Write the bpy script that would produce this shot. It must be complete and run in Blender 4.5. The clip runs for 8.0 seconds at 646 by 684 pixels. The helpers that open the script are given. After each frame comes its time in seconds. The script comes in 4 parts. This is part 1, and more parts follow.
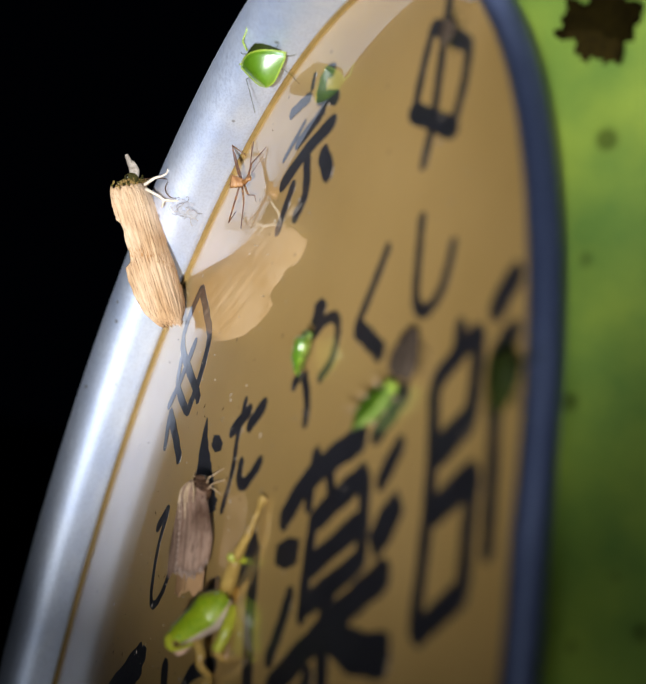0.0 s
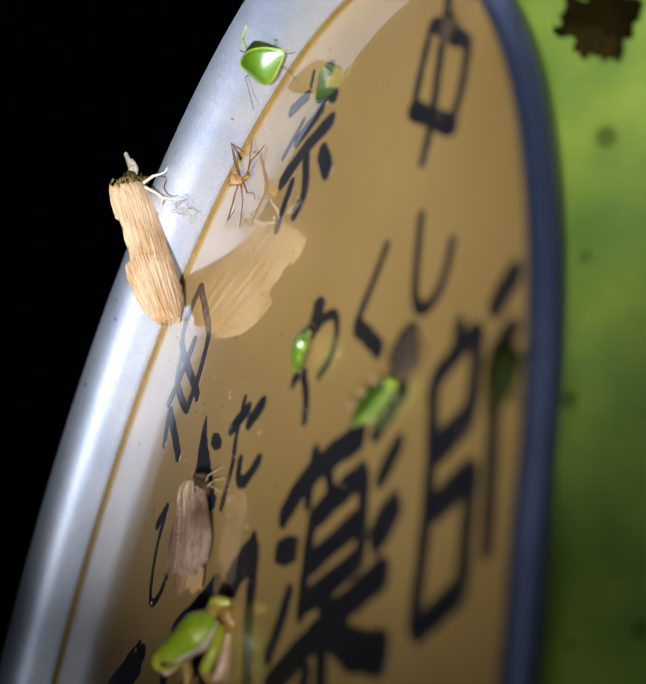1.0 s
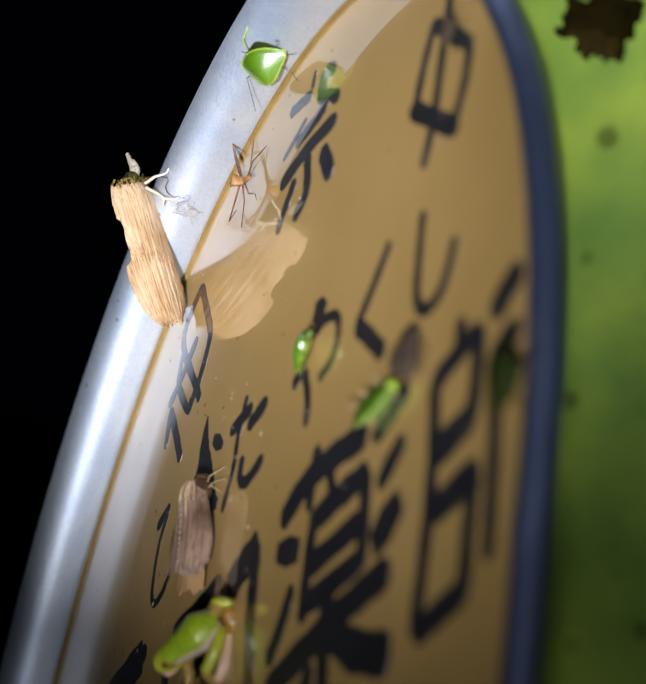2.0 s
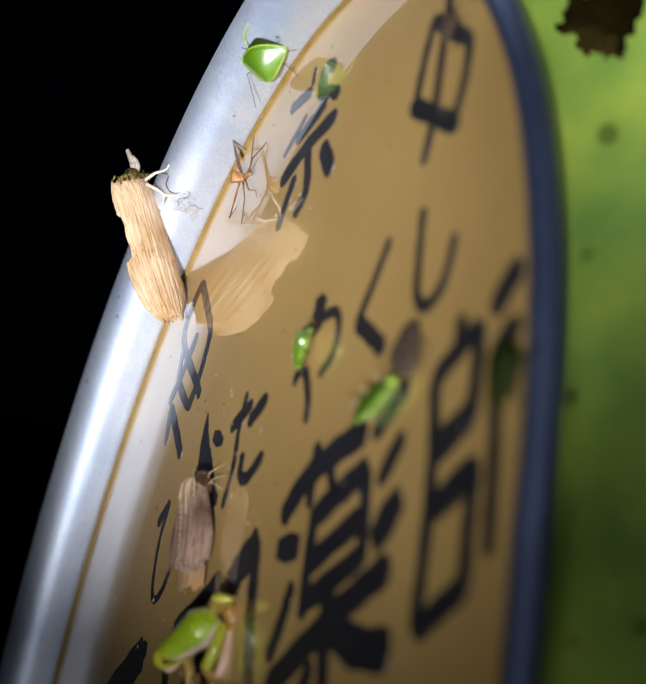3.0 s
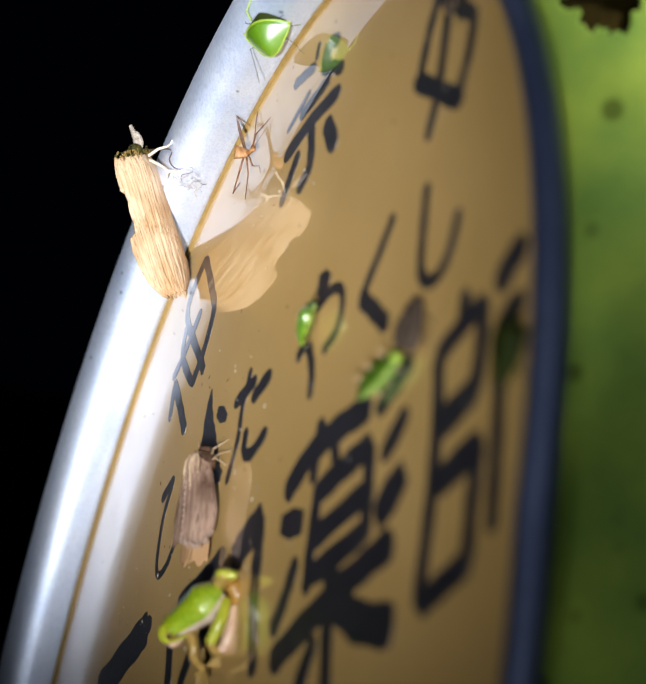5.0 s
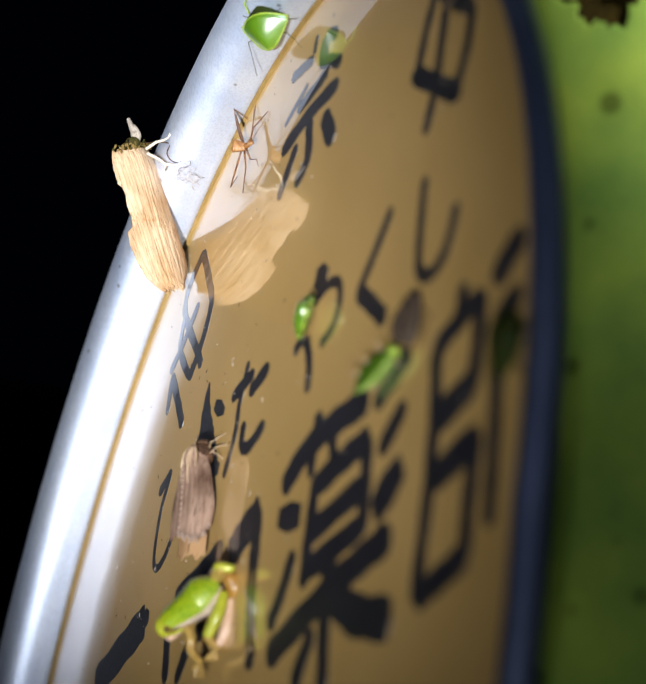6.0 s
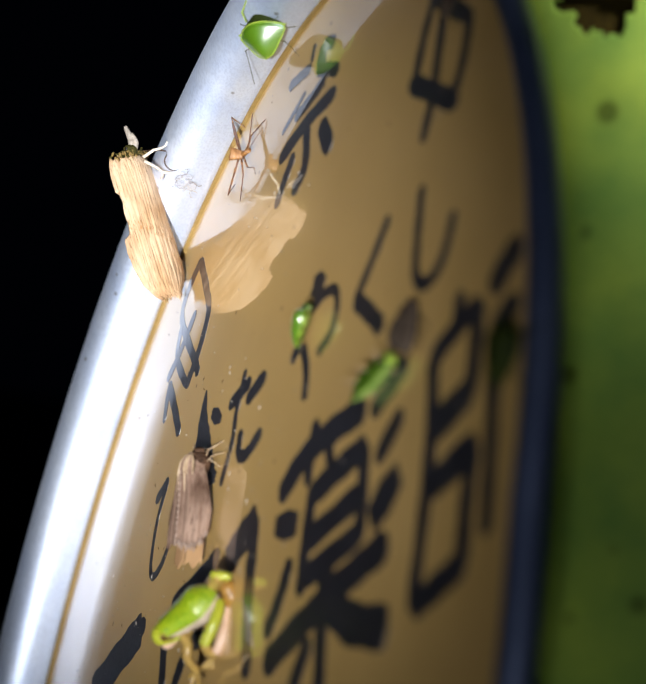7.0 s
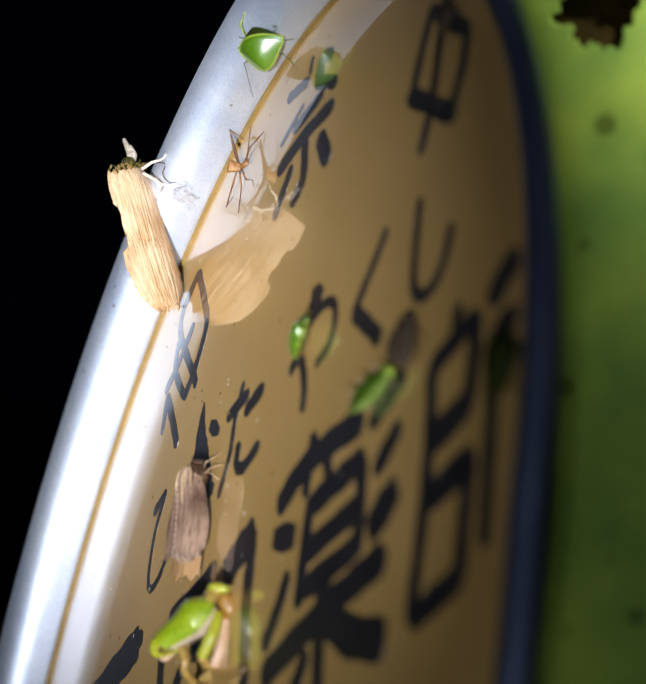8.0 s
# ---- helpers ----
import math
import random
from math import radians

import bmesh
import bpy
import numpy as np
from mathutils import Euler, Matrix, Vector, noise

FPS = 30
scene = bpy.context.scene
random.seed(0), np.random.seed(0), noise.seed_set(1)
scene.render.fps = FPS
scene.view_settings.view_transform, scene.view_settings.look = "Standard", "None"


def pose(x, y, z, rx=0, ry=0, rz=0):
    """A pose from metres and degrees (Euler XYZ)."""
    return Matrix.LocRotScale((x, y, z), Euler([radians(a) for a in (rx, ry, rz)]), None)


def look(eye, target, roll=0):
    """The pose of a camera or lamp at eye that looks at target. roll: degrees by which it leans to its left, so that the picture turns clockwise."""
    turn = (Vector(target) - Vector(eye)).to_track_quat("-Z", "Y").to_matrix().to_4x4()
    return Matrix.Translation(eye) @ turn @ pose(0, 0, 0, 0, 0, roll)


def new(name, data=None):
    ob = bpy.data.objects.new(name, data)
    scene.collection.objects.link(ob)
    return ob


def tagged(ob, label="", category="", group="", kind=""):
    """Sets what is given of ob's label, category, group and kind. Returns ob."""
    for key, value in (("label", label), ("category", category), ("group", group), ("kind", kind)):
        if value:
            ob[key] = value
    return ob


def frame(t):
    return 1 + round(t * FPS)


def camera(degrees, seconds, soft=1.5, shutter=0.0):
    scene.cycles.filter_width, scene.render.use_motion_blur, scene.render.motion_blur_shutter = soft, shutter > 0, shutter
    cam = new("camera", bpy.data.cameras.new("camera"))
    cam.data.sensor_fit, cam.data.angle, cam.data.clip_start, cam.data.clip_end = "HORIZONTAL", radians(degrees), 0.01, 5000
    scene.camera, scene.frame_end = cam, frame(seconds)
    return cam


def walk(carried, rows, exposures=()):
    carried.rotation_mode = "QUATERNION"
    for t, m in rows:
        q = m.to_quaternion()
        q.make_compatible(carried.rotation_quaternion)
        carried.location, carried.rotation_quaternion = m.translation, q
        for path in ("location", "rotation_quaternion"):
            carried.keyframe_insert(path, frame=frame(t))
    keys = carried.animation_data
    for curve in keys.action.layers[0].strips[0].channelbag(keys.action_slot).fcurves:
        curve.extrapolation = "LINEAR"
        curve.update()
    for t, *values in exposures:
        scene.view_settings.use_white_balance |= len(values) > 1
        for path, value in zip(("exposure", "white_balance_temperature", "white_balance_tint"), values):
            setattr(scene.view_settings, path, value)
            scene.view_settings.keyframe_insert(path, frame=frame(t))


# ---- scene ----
# an oval sign board at night, lit by a hand torch, with insects and a tree frog on it
cam = camera(26.0, 8.0, soft=1.6)
cam.data.dof.use_dof = True
cam.data.dof.focus_distance = 0.305
cam.data.dof.aperture_fstop = 13.5
EYE = (0.25755, -0.08896, 1.56093)
walk(cam, [
    (0, pose(*EYE, 95.339, -11.125, 67.355)),
    (0.5, pose(*EYE, 95.310, -11.121, 67.305)),
    (1, pose(*EYE, 95.256, -11.079, 67.323)),
    (1.5, pose(*EYE, 95.294, -11.095, 67.379)),
    (3, pose(*EYE, 95.127, -11.112, 67.394)),
    (3.5, pose(*EYE, 94.919, -11.134, 67.449)),
    (4, pose(*EYE, 94.507, -11.119, 67.564)),
    (4.5, pose(*EYE, 94.291, -11.092, 67.594)),
    (6, pose(*EYE, 93.876, -11.162, 67.443)),
    (6.5, pose(*EYE, 93.890, -11.129, 67.430)),
    (7, pose(*EYE, 94.231, -11.203, 67.319)),
    (7.5, pose(*EYE, 94.463, -11.153, 67.299)),
    (8, pose(*EYE, 94.741, -11.238, 67.235)),
], exposures=[(0, -0.3), (3, -0.2), (4.5, 0.0), (8, 0.05)])

# night sky, almost black
world = bpy.data.worlds.new("night")
world.use_nodes = True
world.node_tree.nodes["Background"].inputs[0].default_value = (0.25, 0.4, 1.0, 1)
world.node_tree.nodes["Background"].inputs[1].default_value = 0.0008
scene.world = world

# panel space: x across the board, y up, z out of its face, in millimetres below
MM = 0.001
TORCH = 19500.0
SPILL = 900.0
LEAF_FILL = 2300.0
BOARD = Matrix(((1, 0, 0, 0), (0, 0, -1, 0), (0, 1, 0, 1.5), (0, 0, 0, 1)))


def nodes_of(name):
    m = bpy.data.materials.new(name)
    m.use_nodes = True
    t = m.node_tree
    return m, t, t.nodes["Principled BSDF"]


def surface(name, dark, light, scale=200.0, rough=0.5, metal=0.0, bump=0.2, fine=900.0, stretch=(1, 1, 1),
            coat=0.0, coat_rough=0.03, spec=0.5, through_light=0.0, rough_var=0.1, random_shift=0.0):
    """A material whose colour wanders between two tones, with grain and fine relief."""
    m, t, b = nodes_of(name)
    co = t.nodes.new("ShaderNodeTexCoord")
    mp = t.nodes.new("ShaderNodeMapping")
    mp.inputs["Scale"].default_value = stretch
    t.links.new(co.outputs["Object"], mp.inputs["Vector"])
    n1 = t.nodes.new("ShaderNodeTexNoise")
    n1.inputs["Scale"].default_value, n1.inputs["Detail"].default_value = scale, 6
    n2 = t.nodes.new("ShaderNodeTexNoise")
    n2.inputs["Scale"].default_value, n2.inputs["Detail"].default_value = fine, 4
    for n in (n1, n2):
        t.links.new(mp.outputs["Vector"], n.inputs["Vector"])
    r = t.nodes.new("ShaderNodeValToRGB")
    r.color_ramp.elements[0].position, r.color_ramp.elements[1].position = 0.33, 0.67
    r.color_ramp.elements[0].color, r.color_ramp.elements[1].color = (*dark, 1), (*light, 1)
    mix = t.nodes.new("ShaderNodeMath")
    mix.operation = "MULTIPLY_ADD"
    mix.inputs[1].default_value = 0.45
    t.links.new(n2.outputs["Fac"], mix.inputs[0])
    half = t.nodes.new("ShaderNodeMath")
    half.operation = "MULTIPLY"
    half.inputs[1].default_value = 0.55
    t.links.new(n1.outputs["Fac"], half.inputs[0])
    t.links.new(half.outputs[0], mix.inputs[2])
    t.links.new(mix.outputs[0], r.inputs["Fac"])
    t.links.new(r.outputs["Color"], b.inputs["Base Color"])
    rr = t.nodes.new("ShaderNodeMapRange")
    rr.inputs["To Min"].default_value, rr.inputs["To Max"].default_value = max(0.02, rough - rough_var), min(1, rough + rough_var)
    t.links.new(n2.outputs["Fac"], rr.inputs["Value"])
    t.links.new(rr.outputs["Result"], b.inputs["Roughness"])
    bp = t.nodes.new("ShaderNodeBump")
    bp.inputs["Strength"].default_value, bp.inputs["Distance"].default_value = bump, 0.0004
    t.links.new(n2.outputs["Fac"], bp.inputs["Height"])
    t.links.new(bp.outputs["Normal"], b.inputs["Normal"])
    b.inputs["Metallic"].default_value = metal
    b.inputs["Specular IOR Level"].default_value = spec
    b.inputs["Coat Weight"].default_value, b.inputs["Coat Roughness"].default_value = coat, coat_rough
    b.inputs["Transmission Weight"].default_value = through_light
    return m


def acrylic():
    """Yellowed cream acrylic with a hard gloss, faint stains and specks of dirt."""
    m, t, b = nodes_of("yellowed_acrylic")
    co = t.nodes.new("ShaderNodeTexCoord")
    n1 = t.nodes.new("ShaderNodeTexNoise")
    n1.inputs["Scale"].default_value, n1.inputs["Detail"].default_value = 28, 5
    n2 = t.nodes.new("ShaderNodeTexVoronoi")
    n2.inputs["Scale"].default_value, n2.inputs["Randomness"].default_value = 110, 1
    n3 = t.nodes.new("ShaderNodeTexNoise")
    n3.inputs["Scale"].default_value, n3.inputs["Detail"].default_value = 700, 3
    for n in (n1, n2, n3):
        t.links.new(co.outputs["Object"], n.inputs["Vector"])
    r = t.nodes.new("ShaderNodeValToRGB")
    r.color_ramp.elements[0].position, r.color_ramp.elements[1].position = 0.3, 0.72
    r.color_ramp.elements[0].color, r.color_ramp.elements[1].color = (0.52, 0.325, 0.105, 1), (0.62, 0.395, 0.142, 1)
    t.links.new(n1.outputs["Fac"], r.inputs["Fac"])
    sp = t.nodes.new("ShaderNodeValToRGB")
    sp.color_ramp.elements[0].position, sp.color_ramp.elements[1].position = 0.035, 0.06
    sp.color_ramp.elements[0].color, sp.color_ramp.elements[1].color = (0.25, 0.18, 0.09, 1), (1, 1, 1, 1)
    t.links.new(n2.outputs["Distance"], sp.inputs["Fac"])
    mx = t.nodes.new("ShaderNodeMix")
    mx.data_type, mx.blend_type = "RGBA", "MULTIPLY"
    mx.inputs["Factor"].default_value = 0.7
    t.links.new(r.outputs["Color"], mx.inputs["A"])
    t.links.new(sp.outputs["Color"], mx.inputs["B"])
    t.links.new(mx.outputs["Result"], b.inputs["Base Color"])
    bp = t.nodes.new("ShaderNodeBump")
    bp.inputs["Strength"].default_value, bp.inputs["Distance"].default_value = 0.015, 0.0002
    t.links.new(n3.outputs["Fac"], bp.inputs["Height"])
    t.links.new(bp.outputs["Normal"], b.inputs["Normal"])
    b.inputs["Roughness"].default_value = 0.36
    b.inputs["Coat Weight"].default_value, b.inputs["Coat Roughness"].default_value, b.inputs["Coat IOR"].default_value = 1.0, 0.002, 2.05
    return m


def brushed_metal():
    """Dull anodised aluminium with fine scratches and small dark specks."""
    m, t, b = nodes_of("brushed_aluminium")
    co = t.nodes.new("ShaderNodeTexCoord")
    mp = t.nodes.new("ShaderNodeMapping")
    mp.inputs["Scale"].default_value = (1, 0.35, 1)
    mp.inputs["Rotation"].default_value = (0, 0, 0.4)
    t.links.new(co.outputs["Object"], mp.inputs["Vector"])
    n1 = t.nodes.new("ShaderNodeTexNoise")
    n1.inputs["Scale"].default_value, n1.inputs["Detail"].default_value = 2200, 6
    n2 = t.nodes.new("ShaderNodeTexNoise")
    n2.inputs["Scale"].default_value, n2.inputs["Detail"].default_value = 120, 6
    vo = t.nodes.new("ShaderNodeTexVoronoi")
    vo.inputs["Scale"].default_value = 150
    for n in (n1, n2):
        t.links.new(mp.outputs["Vector"], n.inputs["Vector"])
    t.links.new(co.outputs["Object"], vo.inputs["Vector"])
    r = t.nodes.new("ShaderNodeValToRGB")
    r.color_ramp.elements[0].position, r.color_ramp.elements[1].position = 0.3, 0.7
    r.color_ramp.elements[0].color, r.color_ramp.elements[1].color = (0.68, 0.77, 0.97, 1), (0.82, 0.88, 1.0, 1)
    t.links.new(n2.outputs["Fac"], r.inputs["Fac"])
    sp = t.nodes.new("ShaderNodeValToRGB")
    sp.color_ramp.elements[0].position, sp.color_ramp.elements[1].position = 0.05, 0.09
    sp.color_ramp.elements[0].color, sp.color_ramp.elements[1].color = (0.2, 0.17, 0.15, 1), (1, 1, 1, 1)
    t.links.new(vo.outputs["Distance"], sp.inputs["Fac"])
    mx = t.nodes.new("ShaderNodeMix")
    mx.data_type, mx.blend_type = "RGBA", "MULTIPLY"
    mx.inputs["Factor"].default_value = 0.6
    t.links.new(r.outputs["Color"], mx.inputs["A"])
    t.links.new(sp.outputs["Color"], mx.inputs["B"])
    fine = t.nodes.new("ShaderNodeValToRGB")
    fine.color_ramp.elements[0].position, fine.color_ramp.elements[1].position = 0.38, 0.56
    fine.color_ramp.elements[0].color, fine.color_ramp.elements[1].color = (0.66, 0.68, 0.74, 1), (1, 1, 1, 1)
    t.links.new(n1.outputs["Fac"], fine.inputs["Fac"])
    grey = t.nodes.new("ShaderNodeMix")
    grey.data_type, grey.blend_type = "RGBA", "MULTIPLY"
    grey.inputs["Factor"].default_value = 0.28
    t.links.new(mx.outputs["Result"], grey.inputs["A"])
    t.links.new(fine.outputs["Color"], grey.inputs["B"])
    t.links.new(grey.outputs["Result"], b.inputs["Base Color"])
    m2 = t.nodes.new("ShaderNodeMapping")
    m2.inputs["Rotation"].default_value, m2.inputs["Scale"].default_value = (0, 0, -0.5), (1, 0.06, 1)
    t.links.new(co.outputs["Object"], m2.inputs["Vector"])
    n3 = t.nodes.new("ShaderNodeTexNoise")
    n3.inputs["Scale"].default_value, n3.inputs["Detail"].default_value = 1500, 2
    t.links.new(m2.outputs["Vector"], n3.inputs["Vector"])
    sc = t.nodes.new("ShaderNodeValToRGB")
    sc.color_ramp.elements[0].position, sc.color_ramp.elements[1].position = 0.60, 0.70
    t.links.new(n3.outputs["Fac"], sc.inputs["Fac"])
    rr = t.nodes.new("ShaderNodeMapRange")
    rr.inputs["To Min"].default_value, rr.inputs["To Max"].default_value = 0.46, 0.68
    t.links.new(n1.outputs["Fac"], rr.inputs["Value"])
    t.links.new(rr.outputs["Result"], b.inputs["Roughness"])
    bp = t.nodes.new("ShaderNodeBump")
    bp.inputs["Strength"].default_value, bp.inputs["Distance"].default_value = 0.09, 0.0003
    add = t.nodes.new("ShaderNodeMath")
    add.operation = "SUBTRACT"
    t.links.new(n1.outputs["Fac"], add.inputs[0])
    t.links.new(sc.outputs["Color"], add.inputs[1])
    t.links.new(add.outputs[0], bp.inputs["Height"])
    t.links.new(bp.outputs["Normal"], b.inputs["Normal"])
    b.inputs["Metallic"].default_value = 0.88
    b.inputs["Anisotropic"].default_value = 0.35
    return m


def wing_scales(name, dark, mid, pale, line, streaks=0.7, band=None):
    """Moth wing: patches of tone, long pale and dark streaks, short dark dashes."""
    m, t, b = nodes_of(name)
    co = t.nodes.new("ShaderNodeTexCoord")

    def grain(scale, stretch, detail=5):
        mp = t.nodes.new("ShaderNodeMapping")
        mp.inputs["Scale"].default_value = stretch
        t.links.new(co.outputs["Object"], mp.inputs["Vector"])
        n = t.nodes.new("ShaderNodeTexNoise")
        n.inputs["Scale"].default_value, n.inputs["Detail"].default_value = scale, detail
        t.links.new(mp.outputs["Vector"], n.inputs["Vector"])
        return n.outputs["Fac"]

    def ramp(fac, *stops):
        r = t.nodes.new("ShaderNodeValToRGB")
        while len(r.color_ramp.elements) < len(stops):
            r.color_ramp.elements.new(0.5)
        for e, (at, col) in zip(r.color_ramp.elements, stops):
            e.position, e.color = at, (*col, 1)
        t.links.new(fac, r.inputs["Fac"])
        return r.outputs["Color"]

    def blend(a, c, fac, mode="MIX"):
        mx = t.nodes.new("ShaderNodeMix")
        mx.data_type, mx.blend_type = "RGBA", mode
        if isinstance(fac, float):
            mx.inputs["Factor"].default_value = fac
        else:
            t.links.new(fac, mx.inputs["Factor"])
        t.links.new(a, mx.inputs["A"])
        t.links.new(c, mx.inputs["B"])
        return mx.outputs["Result"]

    patch = ramp(grain(110, (1, 0.8, 1), 7), (0.36, mid), (0.64, pale))
    streak = grain(2300, (1, 0.05, 1), 5)
    tone = blend(patch, ramp(streak, (0.34, dark), (0.58, (1, 1, 1))), streaks, "MULTIPLY")
    dashes = grain(3200, (1, 0.10, 1), 2)
    tone = blend(tone, ramp(dashes, (0.0, line), (1.0, line)), ramp(dashes, (0.60, (0, 0, 0)), (0.70, (0.85, 0.85, 0.85))))
    if band:
        # a slanting row of rusty flecks across the wing
        sep = t.nodes.new("ShaderNodeSeparateXYZ")
        t.links.new(co.outputs["Object"], sep.inputs[0])
        lean = t.nodes.new("ShaderNodeMath")
        lean.operation = "MULTIPLY_ADD"
        lean.inputs[1].default_value = band[1]
        t.links.new(sep.outputs["X"], lean.inputs[0])
        t.links.new(sep.outputs["Y"], lean.inputs[2])
        off = t.nodes.new("ShaderNodeMath")
        off.operation = "COMPARE"
        off.inputs[1].default_value, off.inputs[2].default_value = band[0] * MM, band[2] * MM
        t.links.new(lean.outputs[0], off.inputs[0])
        fleck = t.nodes.new("ShaderNodeMath")
        fleck.operation = "MULTIPLY"
        t.links.new(off.outputs[0], fleck.inputs[0])
        t.links.new(ramp(grain(2600, (1, 0.4, 1), 2), (0.52, (0, 0, 0)), (0.60, (0.7, 0.7, 0.7))), fleck.inputs[1])
        tone = blend(tone, ramp(dashes, (0.0, band[3]), (1.0, band[3])), fleck.outputs[0])
    t.links.new(tone, b.inputs["Base Color"])
    b.inputs["Roughness"].default_value, b.inputs["Specular IOR Level"].default_value = 0.9, 0.15
    bp = t.nodes.new("ShaderNodeBump")
    bp.inputs["Strength"].default_value, bp.inputs["Distance"].default_value = 1.0, 0.0004
    t.links.new(streak, bp.inputs["Height"])
    t.links.new(bp.outputs["Normal"], b.inputs["Normal"])
    return m


ACRYLIC = acrylic()
METAL = brushed_metal()
TRIM = surface("blue_grey_metal", (0.034, 0.048, 0.100), (0.062, 0.082, 0.155), 90, 0.5, 0.5, 0.1)
INK = surface("black_paint", (0.017, 0.017, 0.022), (0.032, 0.031, 0.038), 150, 0.4, coat=1.0, coat_rough=0.002, bump=0.02)
INK.node_tree.nodes["Principled BSDF"].inputs["Coat IOR"].default_value = 1.9
GASKET = surface("tan_sealant", (0.19, 0.115, 0.028), (0.31, 0.19, 0.055), 120, 0.6, bump=0.15)
BUFF = wing_scales("buff_wing_scales", (0.48, 0.35, 0.26), (0.51, 0.32, 0.17), (0.74, 0.55, 0.37), (0.20, 0.10, 0.042), 0.42, (-2.4, 0.5, 1.2, (0.34, 0.15, 0.04)))
COLLAR = surface("olive_ruff", (0.012, 0.012, 0.004), (0.10, 0.085, 0.02), 700, 0.9, bump=0.8, fine=2500, spec=0.1)
BUFF_FUR = surface("buff_fur", (0.05, 0.04, 0.010), (0.34, 0.22, 0.075), 420, 0.9, bump=0.8, fine=2500, spec=0.1)
PALE_FUR = surface("pale_grey_fur", (0.16, 0.13, 0.10), (0.52, 0.45, 0.38), 700, 0.9, bump=0.8, fine=2500, spec=0.1)
TAN_LEG = surface("tan_leg", (0.30, 0.20, 0.11), (0.55, 0.40, 0.26), 600, 0.6, bump=0.1)
PALE_LEG = surface("pale_leg", (0.60, 0.50, 0.38), (0.78, 0.70, 0.58), 600, 0.6, bump=0.1)
BROWN_WING = wing_scales("brown_wing_scales", (0.42, 0.32, 0.27), (0.10, 0.056, 0.036), (0.34, 0.225, 0.165), (0.05, 0.028, 0.018), 0.5)
FRINGE = surface("ash_wing_fringe", (0.20, 0.135, 0.10), (0.42, 0.31, 0.245), 700, 0.9, bump=0.5, fine=2500, spec=0.1)
BROWN_FUR = surface("brown_fur", (0.025, 0.014, 0.010), (0.11, 0.06, 0.034), 600, 0.9, bump=0.8, fine=2500, spec=0.1)
HIND_WING = surface("orange_brown_hind_wing", (0.30, 0.16, 0.07), (0.45, 0.26, 0.12), 300, 0.8, bump=0.3, stretch=(1, 0.15, 1))
GREEN = surface("glossy_green_shell", (0.08, 0.20, 0.002), (0.14, 0.30, 0.004), 220, 0.35, bump=0.06, fine=3000, coat=1.0, coat_rough=0.33)
GREEN.node_tree.nodes["Principled BSDF"].inputs["Coat IOR"].default_value = 2.9
GREEN_EDGE = surface("yellow_green_edge", (0.22, 0.33, 0.02), (0.36, 0.46, 0.06), 220, 0.45, bump=0.1, coat=0.1, coat_rough=0.3)
# leafhopper wing colours with the lit and the shaded side painted in
GREEN_LIT = surface("lit_green_wing", (0.17, 0.30, 0.035), (0.34, 0.47, 0.11), 220, 0.4, bump=0.1, coat=0.2, coat_rough=0.3)
GREEN_SHADED = surface("shaded_green_wing", (0.03, 0.075, 0.002), (0.07, 0.14, 0.004), 220, 0.5, bump=0.1)
# dark green of legs; also shade put into a collar, head and one bug
GREEN_DARK = surface("dark_and_shaded_green", (0.008, 0.013, 0.001), (0.024, 0.034, 0.003), 260, 0.7, bump=0.1, spec=0.15)
BROWN_LEG = surface("brown_leg", (0.055, 0.018, 0.006), (0.22, 0.085, 0.025), 700, 0.4, bump=0.1)
AMBER = surface("amber_shell", (0.17, 0.062, 0.014), (0.42, 0.21, 0.075), 700, 0.45, bump=0.4, coat=0.15)
BEETLE = surface("dark_brown_shell", (0.045, 0.031, 0.022), (0.08, 0.058, 0.042), 200, 0.85, bump=0.2, spec=0.1)
FROG_BACK = surface("frog_green_skin", (0.12, 0.25, 0.004), (0.40, 0.45, 0.010), 150, 0.45, bump=0.6, fine=1300, coat=0.9, coat_rough=0.34)
FROG_BELLY = surface("frog_pale_belly", (0.40, 0.30, 0.20), (0.62, 0.52, 0.41), 300, 0.45, bump=0.3, fine=1800, coat=0.4, coat_rough=0.2)
FROG_LEG = surface("frog_tan_leg", (0.24, 0.13, 0.02), (0.50, 0.33, 0.09), 260, 0.45, bump=0.2, fine=1800, coat=0.4, coat_rough=0.2)
FROG_RUST = surface("frog_rusty_flank", (0.24, 0.11, 0.012), (0.42, 0.22, 0.04), 260, 0.45, bump=0.2, fine=1800, coat=0.4, coat_rough=0.2)
FROG_PINK = surface("frog_pink_thigh", (0.52, 0.31, 0.19), (0.70, 0.48, 0.34), 260, 0.45, bump=0.2, fine=1800, coat=0.4, coat_rough=0.2)
FROG_YELLOW = surface("frog_yellow_leg", (0.28, 0.30, 0.012), (0.46, 0.46, 0.035), 260, 0.45, bump=0.2, fine=1800, coat=0.4, coat_rough=0.2)
EYE = surface("black_eye", (0.01, 0.008, 0.006), (0.03, 0.02, 0.01), 400, 0.1, coat=1.0)
GOLD = surface("gold_eye_ring", (0.16, 0.10, 0.015), (0.35, 0.25, 0.04), 800, 0.3, coat=0.5)
